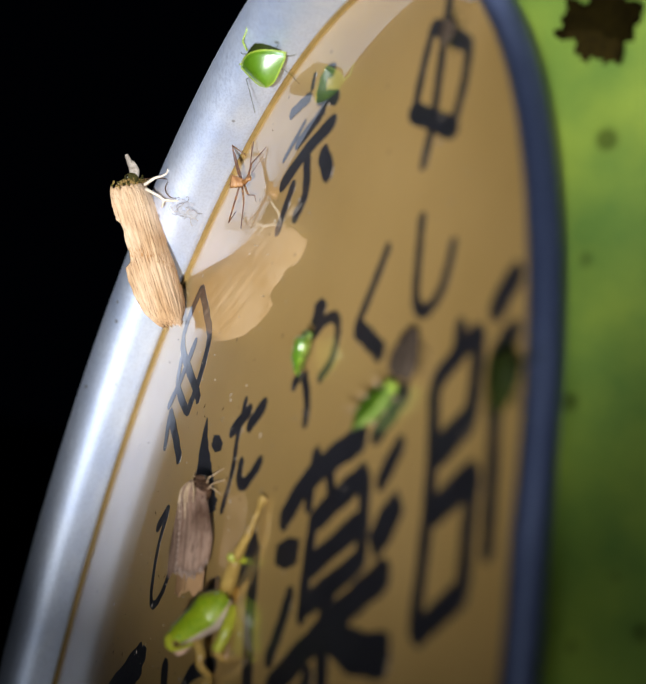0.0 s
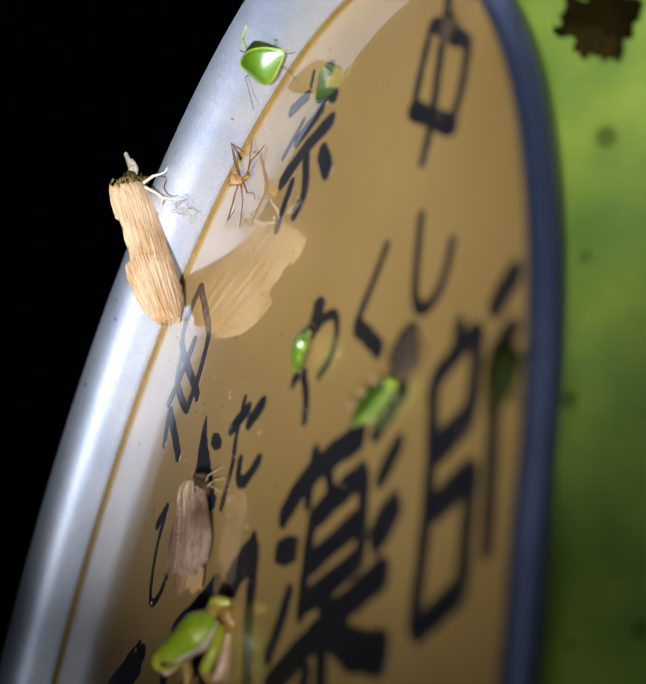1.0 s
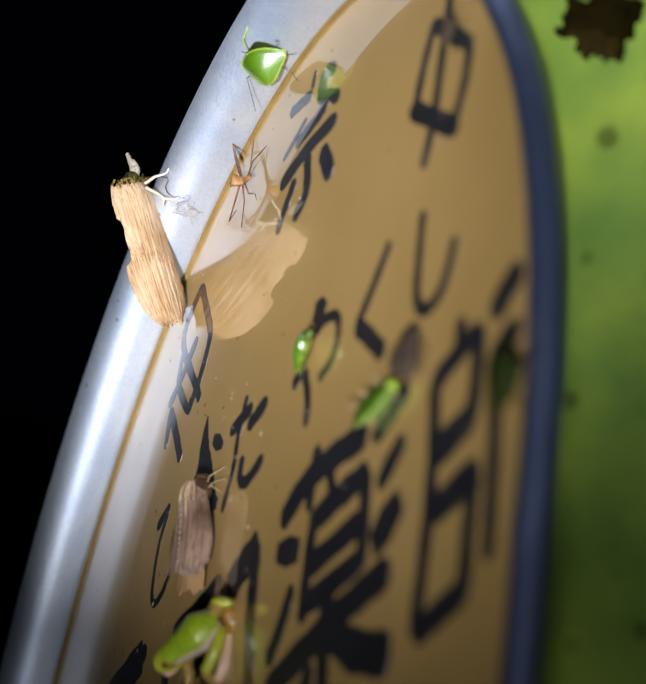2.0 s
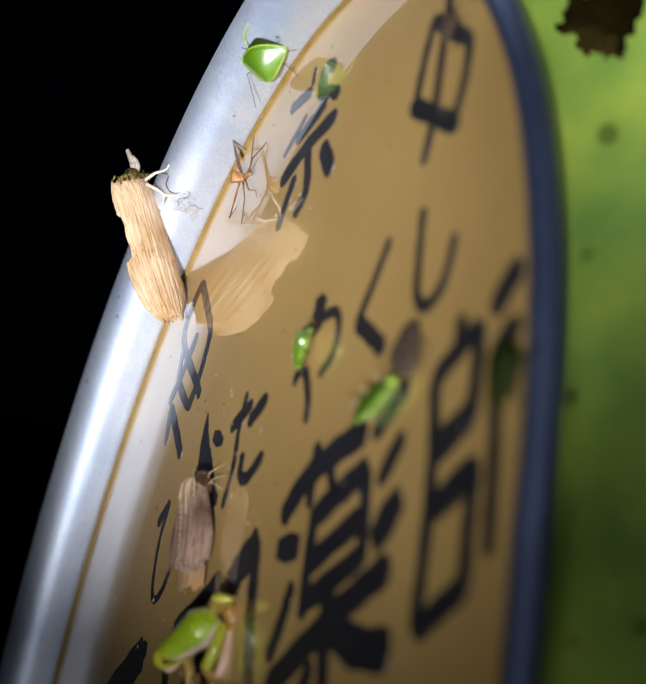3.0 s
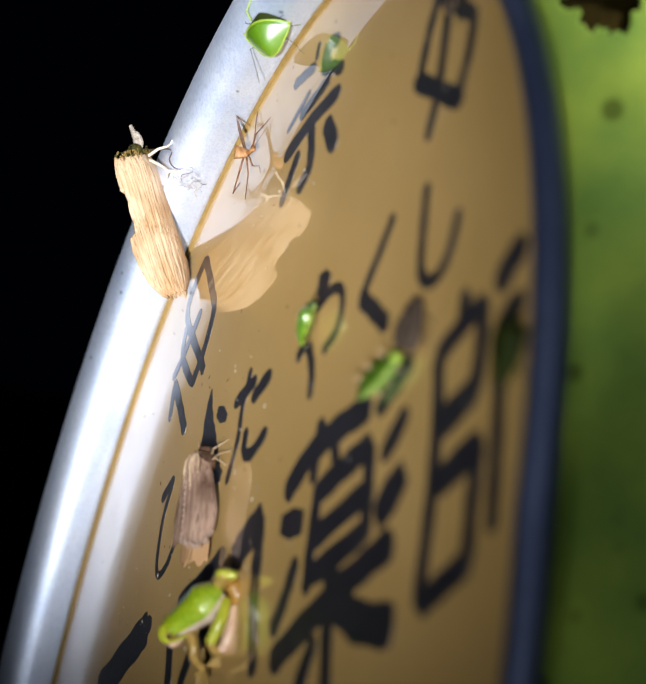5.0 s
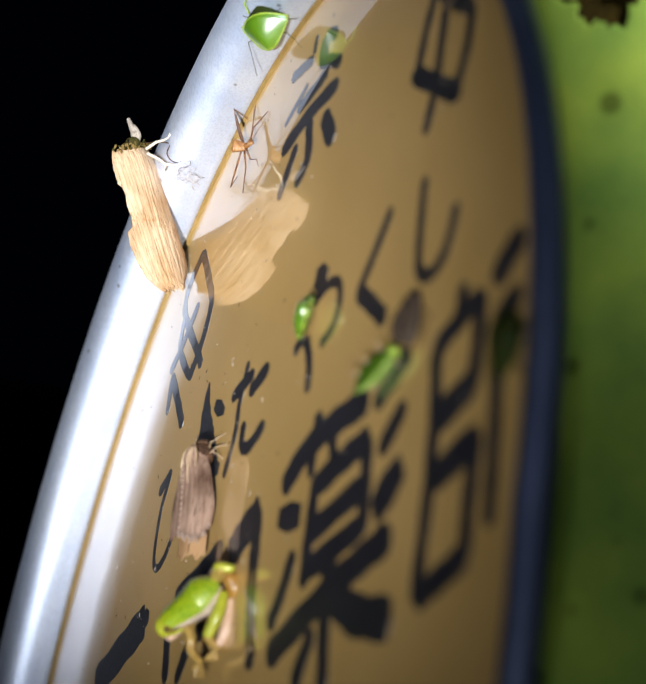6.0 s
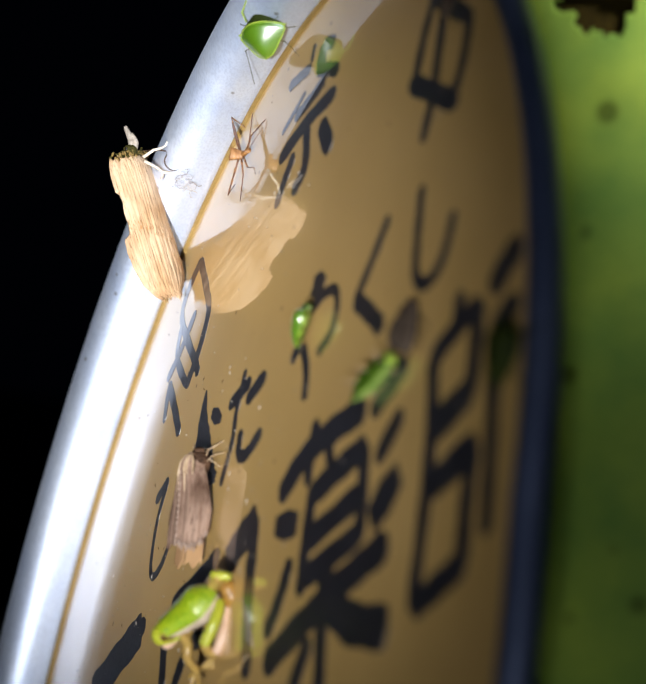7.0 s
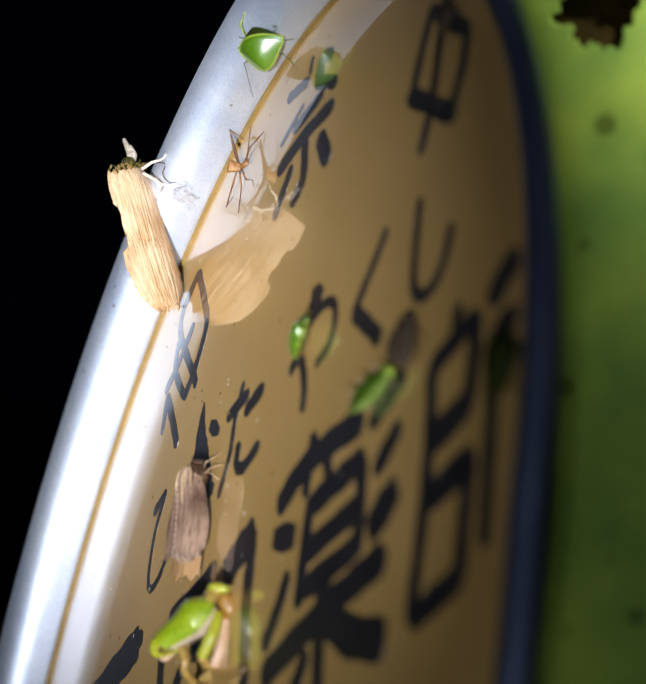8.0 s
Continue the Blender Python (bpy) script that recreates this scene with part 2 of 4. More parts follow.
SKIN = surface("shed_skin", (0.45, 0.42, 0.42), (0.82, 0.80, 0.80), 500, 0.35, bump=0.4)
SKIN.node_tree.nodes["Principled BSDF"].inputs["Alpha"].default_value = 0.16
SOIL = surface("dark_soil", (0.03, 0.025, 0.018), (0.07, 0.055, 0.04), 6, 0.95, bump=0.4, fine=60)


def part(name, bm, material, parent=None, label="", smooth=True):
    """Links a bmesh as one mesh object under a thing or a part."""
    bmesh.ops.recalc_face_normals(bm, faces=bm.faces)
    me = bpy.data.meshes.new(name)
    bm.to_mesh(me)
    bm.free()
    for mat in material if isinstance(material, tuple) else (material,):
        me.materials.append(mat)
    if smooth:
        me.polygons.foreach_set("use_smooth", [True] * len(me.polygons))
    ob = new(name, me)
    ob.parent = parent
    if label:
        ob["label"] = label
    return ob


def thing(name, m, label, category, group="", kind=""):
    ob = new(name)
    ob.empty_display_size = 0.005
    ob.matrix_world = m
    return tagged(ob, label, category, group, kind)


def board_pose(x, y, z, forward, up):
    """A pose in panel space, millimetres: local y along forward, local z as near to up as that allows."""
    f = Vector(forward).normalized()
    s = f.cross(Vector(up)).normalized()
    u = s.cross(f)
    m = Matrix((s, f, u)).transposed().to_4x4()
    return BOARD @ Matrix.Translation(Vector((x, y, z)) * MM) @ m


def sweep(bm, points, radii, sides=8, caps=True):
    """A round tube through points (metres), with a radius at each."""
    pts = [Vector(p) for p in points]
    if not hasattr(radii, "__len__"):
        radii = [radii] * len(pts)
    rings, ref = [], None
    for i, p in enumerate(pts):
        d = (pts[min(i + 1, len(pts) - 1)] - pts[max(i - 1, 0)]).normalized()
        if ref is None:
            ref = d.orthogonal().normalized()
        ref = (ref - d * ref.dot(d)).normalized()
        side = d.cross(ref)
        rings.append([bm.verts.new(p + radii[i] * (math.cos(a) * ref + math.sin(a) * side))
                      for a in (2 * math.pi * k / sides for k in range(sides))])
    for a, b in zip(rings, rings[1:]):
        for k in range(sides):
            bm.faces.new((a[k], a[(k + 1) % sides], b[(k + 1) % sides], b[k]))
    if caps:
        for ring, p in ((rings[0], pts[0]), (rings[-1], pts[-1])):
            c = bm.verts.new(p + (p - pts[1 if ring is rings[0] else -2]).normalized() * radii[0 if ring is rings[0] else -1] * 0.5)
            for k in range(sides):
                bm.faces.new((ring[k], ring[(k + 1) % sides], c))
    return bm


def limb(points, radii, steps=5, sides=8):
    """A smooth limb through points in millimetres."""
    pts = [Vector(p) * MM for p in points]
    if not hasattr(radii, "__len__"):
        radii = [radii] * len(pts)
    out, rad = [], []
    for i in range(len(pts) - 1):
        p0, p1, p2, p3 = pts[max(i - 1, 0)], pts[i], pts[i + 1], pts[min(i + 2, len(pts) - 1)]
        for k in range(steps):
            t = k / steps
            out.append(0.5 * (2 * p1 + (p2 - p0) * t + (2 * p0 - 5 * p1 + 4 * p2 - p3) * t * t + (3 * p1 - p0 - 3 * p2 + p3) * t ** 3))
            rad.append((radii[i] * (1 - t) + radii[i + 1] * t) * MM)
    out.append(pts[-1])
    rad.append(radii[-1] * MM)
    return sweep(bmesh.new(), out, rad, sides)


def stick(points, radii, sides=6):
    """A jointed leg with sharp knees, millimetres."""
    pts = []
    rad = []
    rs = radii if hasattr(radii, "__len__") else [radii] * len(points)
    for i in range(len(points) - 1):
        a, b = Vector(points[i]), Vector(points[i + 1])
        for k in (0.0, 0.5, 0.93):
            pts.append((a + (b - a) * k) * MM)
            rad.append((rs[i] * (1 - k) + rs[i + 1] * k) * MM)
    pts.append(Vector(points[-1]) * MM)
    rad.append(rs[-1] * MM)
    return sweep(bmesh.new(), pts, rad, sides)


def solid(f, nu, nv, closed_u=False):
    """A skin from f(s, t), s and t in 0..1, millimetres."""
    bm = bmesh.new()
    grid = [[bm.verts.new(Vector(f(i / nu, j / nv)) * MM) for j in range(nv + 1)] for i in range(nu if closed_u else nu + 1)]
    rows = len(grid)
    for i in range(rows if closed_u else rows - 1):
        for j in range(nv):
            bm.faces.new((grid[i][j], grid[(i + 1) % rows][j], grid[(i + 1) % rows][j + 1], grid[i][j + 1]))
    return bm


def thick(f, nu, nv, th):
    """A sheet from f(s, t) with real thickness, millimetres."""
    bm = solid(f, nu, nv)
    bmesh.ops.recalc_face_normals(bm, faces=bm.faces)
    bm.normal_update()
    upper, sides = list(bm.verts), [e for e in bm.edges if e.is_boundary]
    twin = {v: bm.verts.new(v.co - v.normal * th * MM) for v in upper}
    rims = [(e.verts[0], e.verts[1]) for e in sides]
    for face in list(bm.faces):
        bm.faces.new([twin[v] for v in reversed(face.verts)])
    for p, q in rims:
        bm.faces.new((p, q, twin[q], twin[p]))
    bmesh.ops.recalc_face_normals(bm, faces=bm.faces)
    return bm


def egg(length, width, height, taper=0.0, flat=0.35, belly=0.0, n=14, k=20):
    """A rounded body along local y; flat lowers its underside."""
    def f(a, t):
        th = math.pi * t
        ang = 2 * math.pi * a
        y = -math.cos(th) * length / 2
        r = math.sin(th) ** 0.8 * (1 + taper * math.cos(th))
        z = math.sin(ang)
        return (math.cos(ang) * r * width / 2, y, (z if z > 0 else z * flat) * r * height + belly)
    bm = solid(f, k, n, True)
    bmesh.ops.remove_doubles(bm, verts=bm.verts[:], dist=1e-6)
    return bm


def oval(deg, out=0.0):
    """A point of the board's outline in metres, pushed out by millimetres."""
    a = radians(deg)
    e1, e2 = Vector((0.2962, 0.9551)), Vector((-0.9551, 0.2962))
    p = e1 * (0.15544 * math.cos(a)) + e2 * (0.10242 * math.sin(a))
    nrm = (e1 * (math.cos(a) / 0.15544) + e2 * (math.sin(a) / 0.10242)).normalized()
    # the lower near side runs a little fuller than an ellipse
    full = 4.6 * max(0.0, min(1.0, (304 - deg) / 14)) * max(0.0, min(1.0, (deg - 225) / 25)) if 225 < deg < 304 else 0.0
    return p + nrm * (out + full) * MM


def arc(d0, d1, n, out, z):
    return [Vector((*oval(d0 + (d1 - d0) * i / n, out), z * MM)) for i in range(n + 1)]


# ground far below the view
bm = bmesh.new()
bmesh.ops.create_grid(bm, x_segments=4, y_segments=4, size=300)
tagged(part("ground", bm, SOIL, smooth=False), "dark bare soil under the sign at night", "ground", kind="structure")

# the sign
sign = thing("sign", BOARD, "oval sign board of yellowed acrylic in an aluminium tube frame", "sign")
bm = bmesh.new()
ring = [(0.0, 0.2), (-0.4, 0.5), (-1.4, 0.5), (-1.8, 0.1)]
N = 160
loops = [[bm.verts.new((*oval(360 * i / N, out), z * MM)) for i in range(N)] for z, out in ring]
for a, b in zip(loops, loops[1:]):
    for i in range(N):
        bm.faces.new((a[i], a[(i + 1) % N], b[(i + 1) % N], b[i]))
bm.faces.new(loops[0])
bm.faces.new(loops[-1])
part("panel", bm, ACRYLIC, sign, "glossy yellowed acrylic face", smooth=False)
bm = bmesh.new()
# upright inner wall and a round back
PROFILE = [(-1, -1.2), (-1, 2), (-1, 4.4)] + [(6.5 - 7.5 * math.cos(radians(a)), 5.73 + 7.5 * math.sin(radians(a))) for a in range(0, 181, 10)] + [(14, -3), (4, -3)]
rings = [[bm.verts.new((*oval(-14 + 210 * i / 220, out + 0.4), z * MM)) for out, z in PROFILE] for i in range(221)]
for a, b in zip(rings, rings[1:]):
    for i in range(len(PROFILE)):
        j = (i + 1) % len(PROFILE)
        bm.faces.new((a[i], a[j], b[j], b[i]))
bm.faces.new(rings[0])
bm.faces.new(rings[-1][::-1])
bmesh.ops.recalc_face_normals(bm, faces=bm.faces)
part("frame_tube", bm, METAL, sign, "dull silver aluminium tube")
part("edge_trim", sweep(bmesh.new(), arc(196, 346, 140, 1.3, -1.9), 2.4 * MM, 16), TRIM, sign, "blue-grey metal edge strip")
part("gasket", sweep(bmesh.new(), arc(-14, 196, 200, -0.7, -0.1), 0.85 * MM, 12), GASKET, sign, "tan bead of sealant")
bm = sweep(bmesh.new(), [(-0.03, -0.12, -0.016), (-0.03, -1.5, -0.016)], 0.012, 20)
part("pole", bm, METAL, sign)

GLYPHS = {
    "roof": [(3.0, (6.2, 136.7), (8.6, 136.9), (11.6, 136.5)), (4.4, (7.0, 136.6), (6.4, 134.6), (7.4, 132.0)),
             (3.0, (5.8, 131.9), (11.5, 131.1), (16.6, 130.1)), (1.7, (1.2, 138.0), (1.0, 136.2), (1.2, 134.6)),
             (2.6, (1.2, 133.2), (-3.0, 132.4), (-9.0, 131.0))],
    "naka": (
        (2.6, (54.2, 135.8), (53.2, 129.2), (52.9, 121.2)),
        (3.0, (53.8, 135.7), (69.3, 128.8)),
        (2.6, (68.9, 129.1), (69.4, 122.4), (68.2, 115.8)),
        (3.6, (51.6, 121.5), (69.8, 115.4)),
        (2.6, (58.3, 139.7), (59.2, 131.6), (60.8, 118.4), (60.4, 110.7)),
    ),
    "shi": (
        (2.4, (63.6, 102.9), (65.4, 94.9), (67.1, 89.3), (69.7, 87.4), (72.7, 87.9), (75.1, 90.6), (76.0, 94.2), (76.1, 97.8)),
    ),
    "ku": (
        (2.4, (53.2, 98.9), (50.1, 92.3), (46.4, 85.2)),
        (3.5, (46.3, 85.4), (50.9, 83.9), (58.7, 80.8)),
    ),
    "yu": (
        (5.5, (28.5, 90.4), (28.5, 86.3)),
        (2.2, (27.7, 83.9), (32.2, 86.9), (36.8, 87.3), (38.9, 84.5), (38.5, 79.9), (34.4, 76.4)),
        (2.6, (25.4, 77.9), (22.8, 74.7)),
        (2.6, (27.1, 77.4), (30.9, 73.0), (32.4, 68.2)),
    ),
    "kyo": (
        (3.0, (10.5, 129.5), (6.7, 127.2), (-1.7, 123.4)),
        (1.5, (1.0, 128.2), (-7.8, 121.0)),
        (3.6, (17.3, 125.8), (5.2, 121.5), (-5.9, 115.3)),
        (3.4, (6.2, 119.9), (9.1, 113.2), (8.1, 110.3), (5.3, 107.7)),
        (4.5, (13.7, 120.1), (20.4, 114.5)),
        (3.0, (1.6, 115.5), (-0.4, 111.2), (-2.9, 105.5)),
    ),
    "an": (
        (3.0, (-46.7, 96.6), (-37.0, 88.9), (-33.1, 84.4), (-34.3, 76.1), (-38.3, 67.8)),
        (2.8, (-46.7, 96.6), (-52.6, 88.3), (-51.1, 82.1), (-34.9, 73.2), (-31.7, 70.9)),
        (2.6, (-42.5, 84.5), (-48.5, 75.0), (-53.7, 68.8)),
        (2.6, (-51.0, 81.1), (-49.5, 74.0), (-38.7, 68.3)),
        (3.1, (-51.5, 67.8), (-42.9, 62.2), (-36.5, 57.5)),
        (2.6, (-51.2, 67.3), (-49.6, 59.3)),
    ),
    "ta": (
        (2.2, (-0.9, 72.3), (-1.6, 64.3), (-0.6, 58.3), (-2.3, 49.6)),
        (3.1, (3.1, 70.4), (-6.3, 65.0)),
        (3.3, (10.6, 71.8), (3.3, 66.6)),
        (2.8, (3.4, 60.5), (4.4, 56.6), (8.4, 56.3), (14.3, 61.2)),
    ),
    "dots": (
        (6.8, (-13.0, 63.6), (-13.2, 62.5), (-13.3, 61.5)),
        ((0.5, 4.4, 8.2, 7.6, 6.4), (-23.1, 67.5), (-21.9, 62.4), (-18.8, 57.0), (-14.0, 53.0), (-9.6, 49.6)),
        (7.8, (-10.0, 52.0), (-10.0, 50.6), (-9.9, 49.2)),
    ),
    "no": (
        (2.6, (-37.1, 47.0), (-43.0, 41.7)),
        (1.9, (-37.2, 46.2), (-39.2, 38.1), (-37.5, 28.7), (-34.2, 26.2), (-30.1, 29.1), (-27.6, 34.0), (-27.3, 37.3)),
    ),
    "su": (
        (7.0, (21.1, 45.6), (15.1, 40.8), (10.4, 36.1)),
        (4.6, (20.3, 45.7), (22.3, 39.5), (24.9, 31.3), (30.9, 19.8)),
        (4.0, (4.7, 36.9), (-3.8, 30.9), (-16.6, 23.2)),
        (4.0, (-18.1, 17.4), (-13.0, 7.0)),
        (8.5, (-34.7, 14.8), (-46.1, 6.5), (-62.8, -5.8)),
        (4, (-33.2, 16.7), (-35.1, 14.0)),
        (3.5, (11.4, 22.4), (-1.0, 18.3), (-6.1, 8.7)),
    ),
    "kan": (
        (3.6, (40.1, 64.6), (40.2, 59.1), (41.2, 54.3)),
        (5.2, (58.4, 67.8), (49.6, 64.5), (38.2, 58.7), (30.4, 50.9)),
        (3.2, (46.9, 61.8), (50.0, 57.0)),
        (4.8, (61.4, 62.1), (52.9, 57.6), (43.2, 51.9)),
        (4.0, (44.2, 53.6), (45.6, 44.4), (47.3, 36.8)),
        (4.0, (61.1, 62.1), (63.6, 54.9), (65.5, 47.8)),
        (4.6, (63.1, 55.0), (45.7, 44.9)),
        (4.6, (65.2, 49.1), (47.8, 39.3)),
        (5.4, (75.2, 48.9), (67.7, 44.4), (59.5, 39.0)),
        (6.0, (56.4, 41.8), (57.6, 35.9)),
        (5.4, (59.7, 38.6), (51.6, 33.3), (38.6, 23.2)),
        (6.6, (58.0, 38.6), (67.7, 36.1), (80.0, 37.7)),
        (4.2, (57.7, 34.5), (62.2, 23.5)),
        (3.8, (54.4, 30.5), (51.3, 21.5)),
    ),
    "san": (
        (10, (35.2, 48.4), (35.6, 46.5), (35.9, 44.5)),
        (3.8, (40.6, 41.0), (39.0, 34.6), (36.3, 27.9)),
    ),
    "ten": (
        (10.5, (69.5, 56.9), (71.5, 55.2), (73.4, 53.7)),
        (3.8, (71.6, 67.8), (66.6, 60.5)),
        (3.8, (69.9, 75.6), (66.5, 71.9), (61.5, 67.5)),
    ),
    "bu": (
        (3.5, (78.7, 76.2), (82.1, 66.2), (84.7, 54.1), (86.4, 41.7)),
        (3.2, (83.0, 85.5), (83.6, 80.5), (78.2, 75.9)),
        (3.7, (89.4, 84.0), (83.9, 80.5), (78.4, 76.1)),
        (3.5, (89.2, 83.8), (90.4, 78.1), (91.5, 71.5)),
        (5.0, (91.6, 72.4), (82.0, 65.5)),
        (5.0, (95.4, 65.0), (85.1, 58.1)),
        (3.5, (95.1, 64.7), (96.2, 56.1), (97.9, 49.4)),
        (4.2, (98.2, 49.8), (93.7, 46.6), (86.9, 41.7)),
    ),
    "zu": (
        (4.5, (97.3, 91.9), (94.8, 89.8), (92.3, 85.9)),
        (3.6, (99.3, 84.4), (95.3, 81.6)),
        (3.2, (94.9, 82.1), (97.4, 72.9), (100.4, 61.7), (102.3, 54.3)),
    ),
}


def brush_stroke(n, width, pts):
    """One brush stroke as thin raised paint with rounded ends."""
    bm = bmesh.new()
    p = [Vector(q) for q in pts]
    line = []
    for i in range(len(p) - 1):
        p0, p1, p2, p3 = p[max(i - 1, 0)], p[i], p[i + 1], p[min(i + 2, len(p) - 1)]
        for k in range(6):
            t = k / 6
            line.append(0.5 * (2 * p1 + (p2 - p0) * t + (2 * p0 - 5 * p1 + 4 * p2 - p3) * t * t + (3 * p1 - p0 - 3 * p2 + p3) * t ** 3))
    line.append(p[-1])
    z = 0.05 + 0.01 * n
    taper = np.interp(np.linspace(0, 1, len(line)), np.linspace(0, 1, len(width)), width) if isinstance(width, tuple) else [width] * len(line)
    width = float(taper[-1])
    left, right = [], []
    for i, q in enumerate(line):
        d = (line[min(i + 1, len(line) - 1)] - line[max(i - 1, 0)]).normalized()
        w = taper[i] / 2 * ((0.75 if width < 6 else 0.9) if i in (0, len(line) - 1) else 1.0 + 0.07 * math.sin(i * 1.7 + n * 2))
        left.append(q + Vector((-d.y, d.x)) * w)
        right.append(q - Vector((-d.y, d.x)) * w)
    d0, d1 = (line[0] - line[1]).normalized(), (line[-1] - line[-2]).normalized()
    outline = [line[0] + d0 * min(taper[0] * 0.22, 0.8), *left, line[-1] + d1 * min(width * 0.22, 0.8), *right[::-1]]
    top = [bm.verts.new((q.x * MM, q.y * MM, z * MM)) for q in outline]
    low = [bm.verts.new((q.x * MM, q.y * MM, -0.05 * MM)) for q in outline]
    m = len(left)
    bm.faces.new((top[0], top[1], top[-1]))
    for i in range(m - 1):
        bm.faces.new((top[1 + i], top[2 + i], top[-2 - i], top[-1 - i]))
    bm.faces.new((top[m], top[m + 1], top[m + 2]))
    for i in range(len(top)):
        j = (i + 1) % len(top)
        bm.faces.new((top[i], top[j], low[j], low[i]))
    return bm


for strokes in GLYPHS.values():
    character = None
    for n, (width, *pts) in enumerate(strokes):
        made = part("brush_stroke" if character else "painted_character", brush_stroke(n, width, pts), INK, character or sign,
                    "" if character else "black brush-lettered character", smooth=False)
        character = character or made


# flecks of dust and tiny fibres on the acrylic
rng = random.Random(7)
bm = bmesh.new()
for k in range(330):
    x, y = rng.uniform(-95, 95), rng.uniform(-60, 140)
    if (Vector((x, y)) * MM).length > 0.09 and k % 3:
        x, y = rng.uniform(-60, 20), rng.uniform(10, 110)
    ln, wd, a = rng.choice((0.2, 0.25, 0.3, 0.35, 0.5, 1.1)), rng.choice((0.05, 0.07)), rng.uniform(0, 3.14)
    d = Vector((math.cos(a), math.sin(a), 0))
    e = Vector((-d.y, d.x, 0)) * wd
    p = Vector((x, y, 0.08))
    vs = [bm.verts.new((p + q) * MM) for q in (d * ln / 2 + e, d * ln / 2 - e, -d * ln / 2 - e, -d * ln / 2 + e, d * ln * 0.2 + Vector((0, 0, 0.16)), -d * ln * 0.2 + Vector((0, 0, 0.16)))]
    for f in ((0, 1, 4), (1, 2, 5, 4), (2, 3, 5), (3, 0, 4, 5)):
        bm.faces.new([vs[i] for i in f])
dust = part("dust", bm, PALE_FUR, None, smooth=False)
dust.matrix_world = BOARD
tagged(dust, "pale flecks of dust and fibres on the acrylic", "dust", kind="stuff")

# dark grit and short hairs on the acrylic
bm = bmesh.new()
for k in range(46):
    x, y = (rng.uniform(-62, 0), rng.uniform(8, 80)) if k % 3 else (rng.uniform(-20, 90), rng.uniform(20, 140))
    a, ln, w = rng.uniform(0, 3.14), rng.choice((0.3, 0.4, 0.5, 1.4)), rng.choice((0.08, 0.13))
    d, e = Vector((math.cos(a), math.sin(a), 0)), Vector((-math.sin(a), math.cos(a), 0))
    p = Vector((x, y, 0.10))
    vs = [bm.verts.new((p + d * ln * i + e * w * j + Vector((0, 0, h))) * MM) for i, j, h in ((-0.5, 0, 0), (0, 1, 0), (0.5, 0, 0), (0, -1, 0), (0, 0, 0.14))]
    for f in ((0, 1, 4), (1, 2, 4), (2, 3, 4), (3, 0, 4)):
        bm.faces.new([vs[i] for i in f])
grit = part("grit", bm, BROWN_FUR, None, smooth=False)
grit.matrix_world = BOARD
tagged(grit, "dark grit and short hairs on the acrylic", "dirt", kind="stuff")


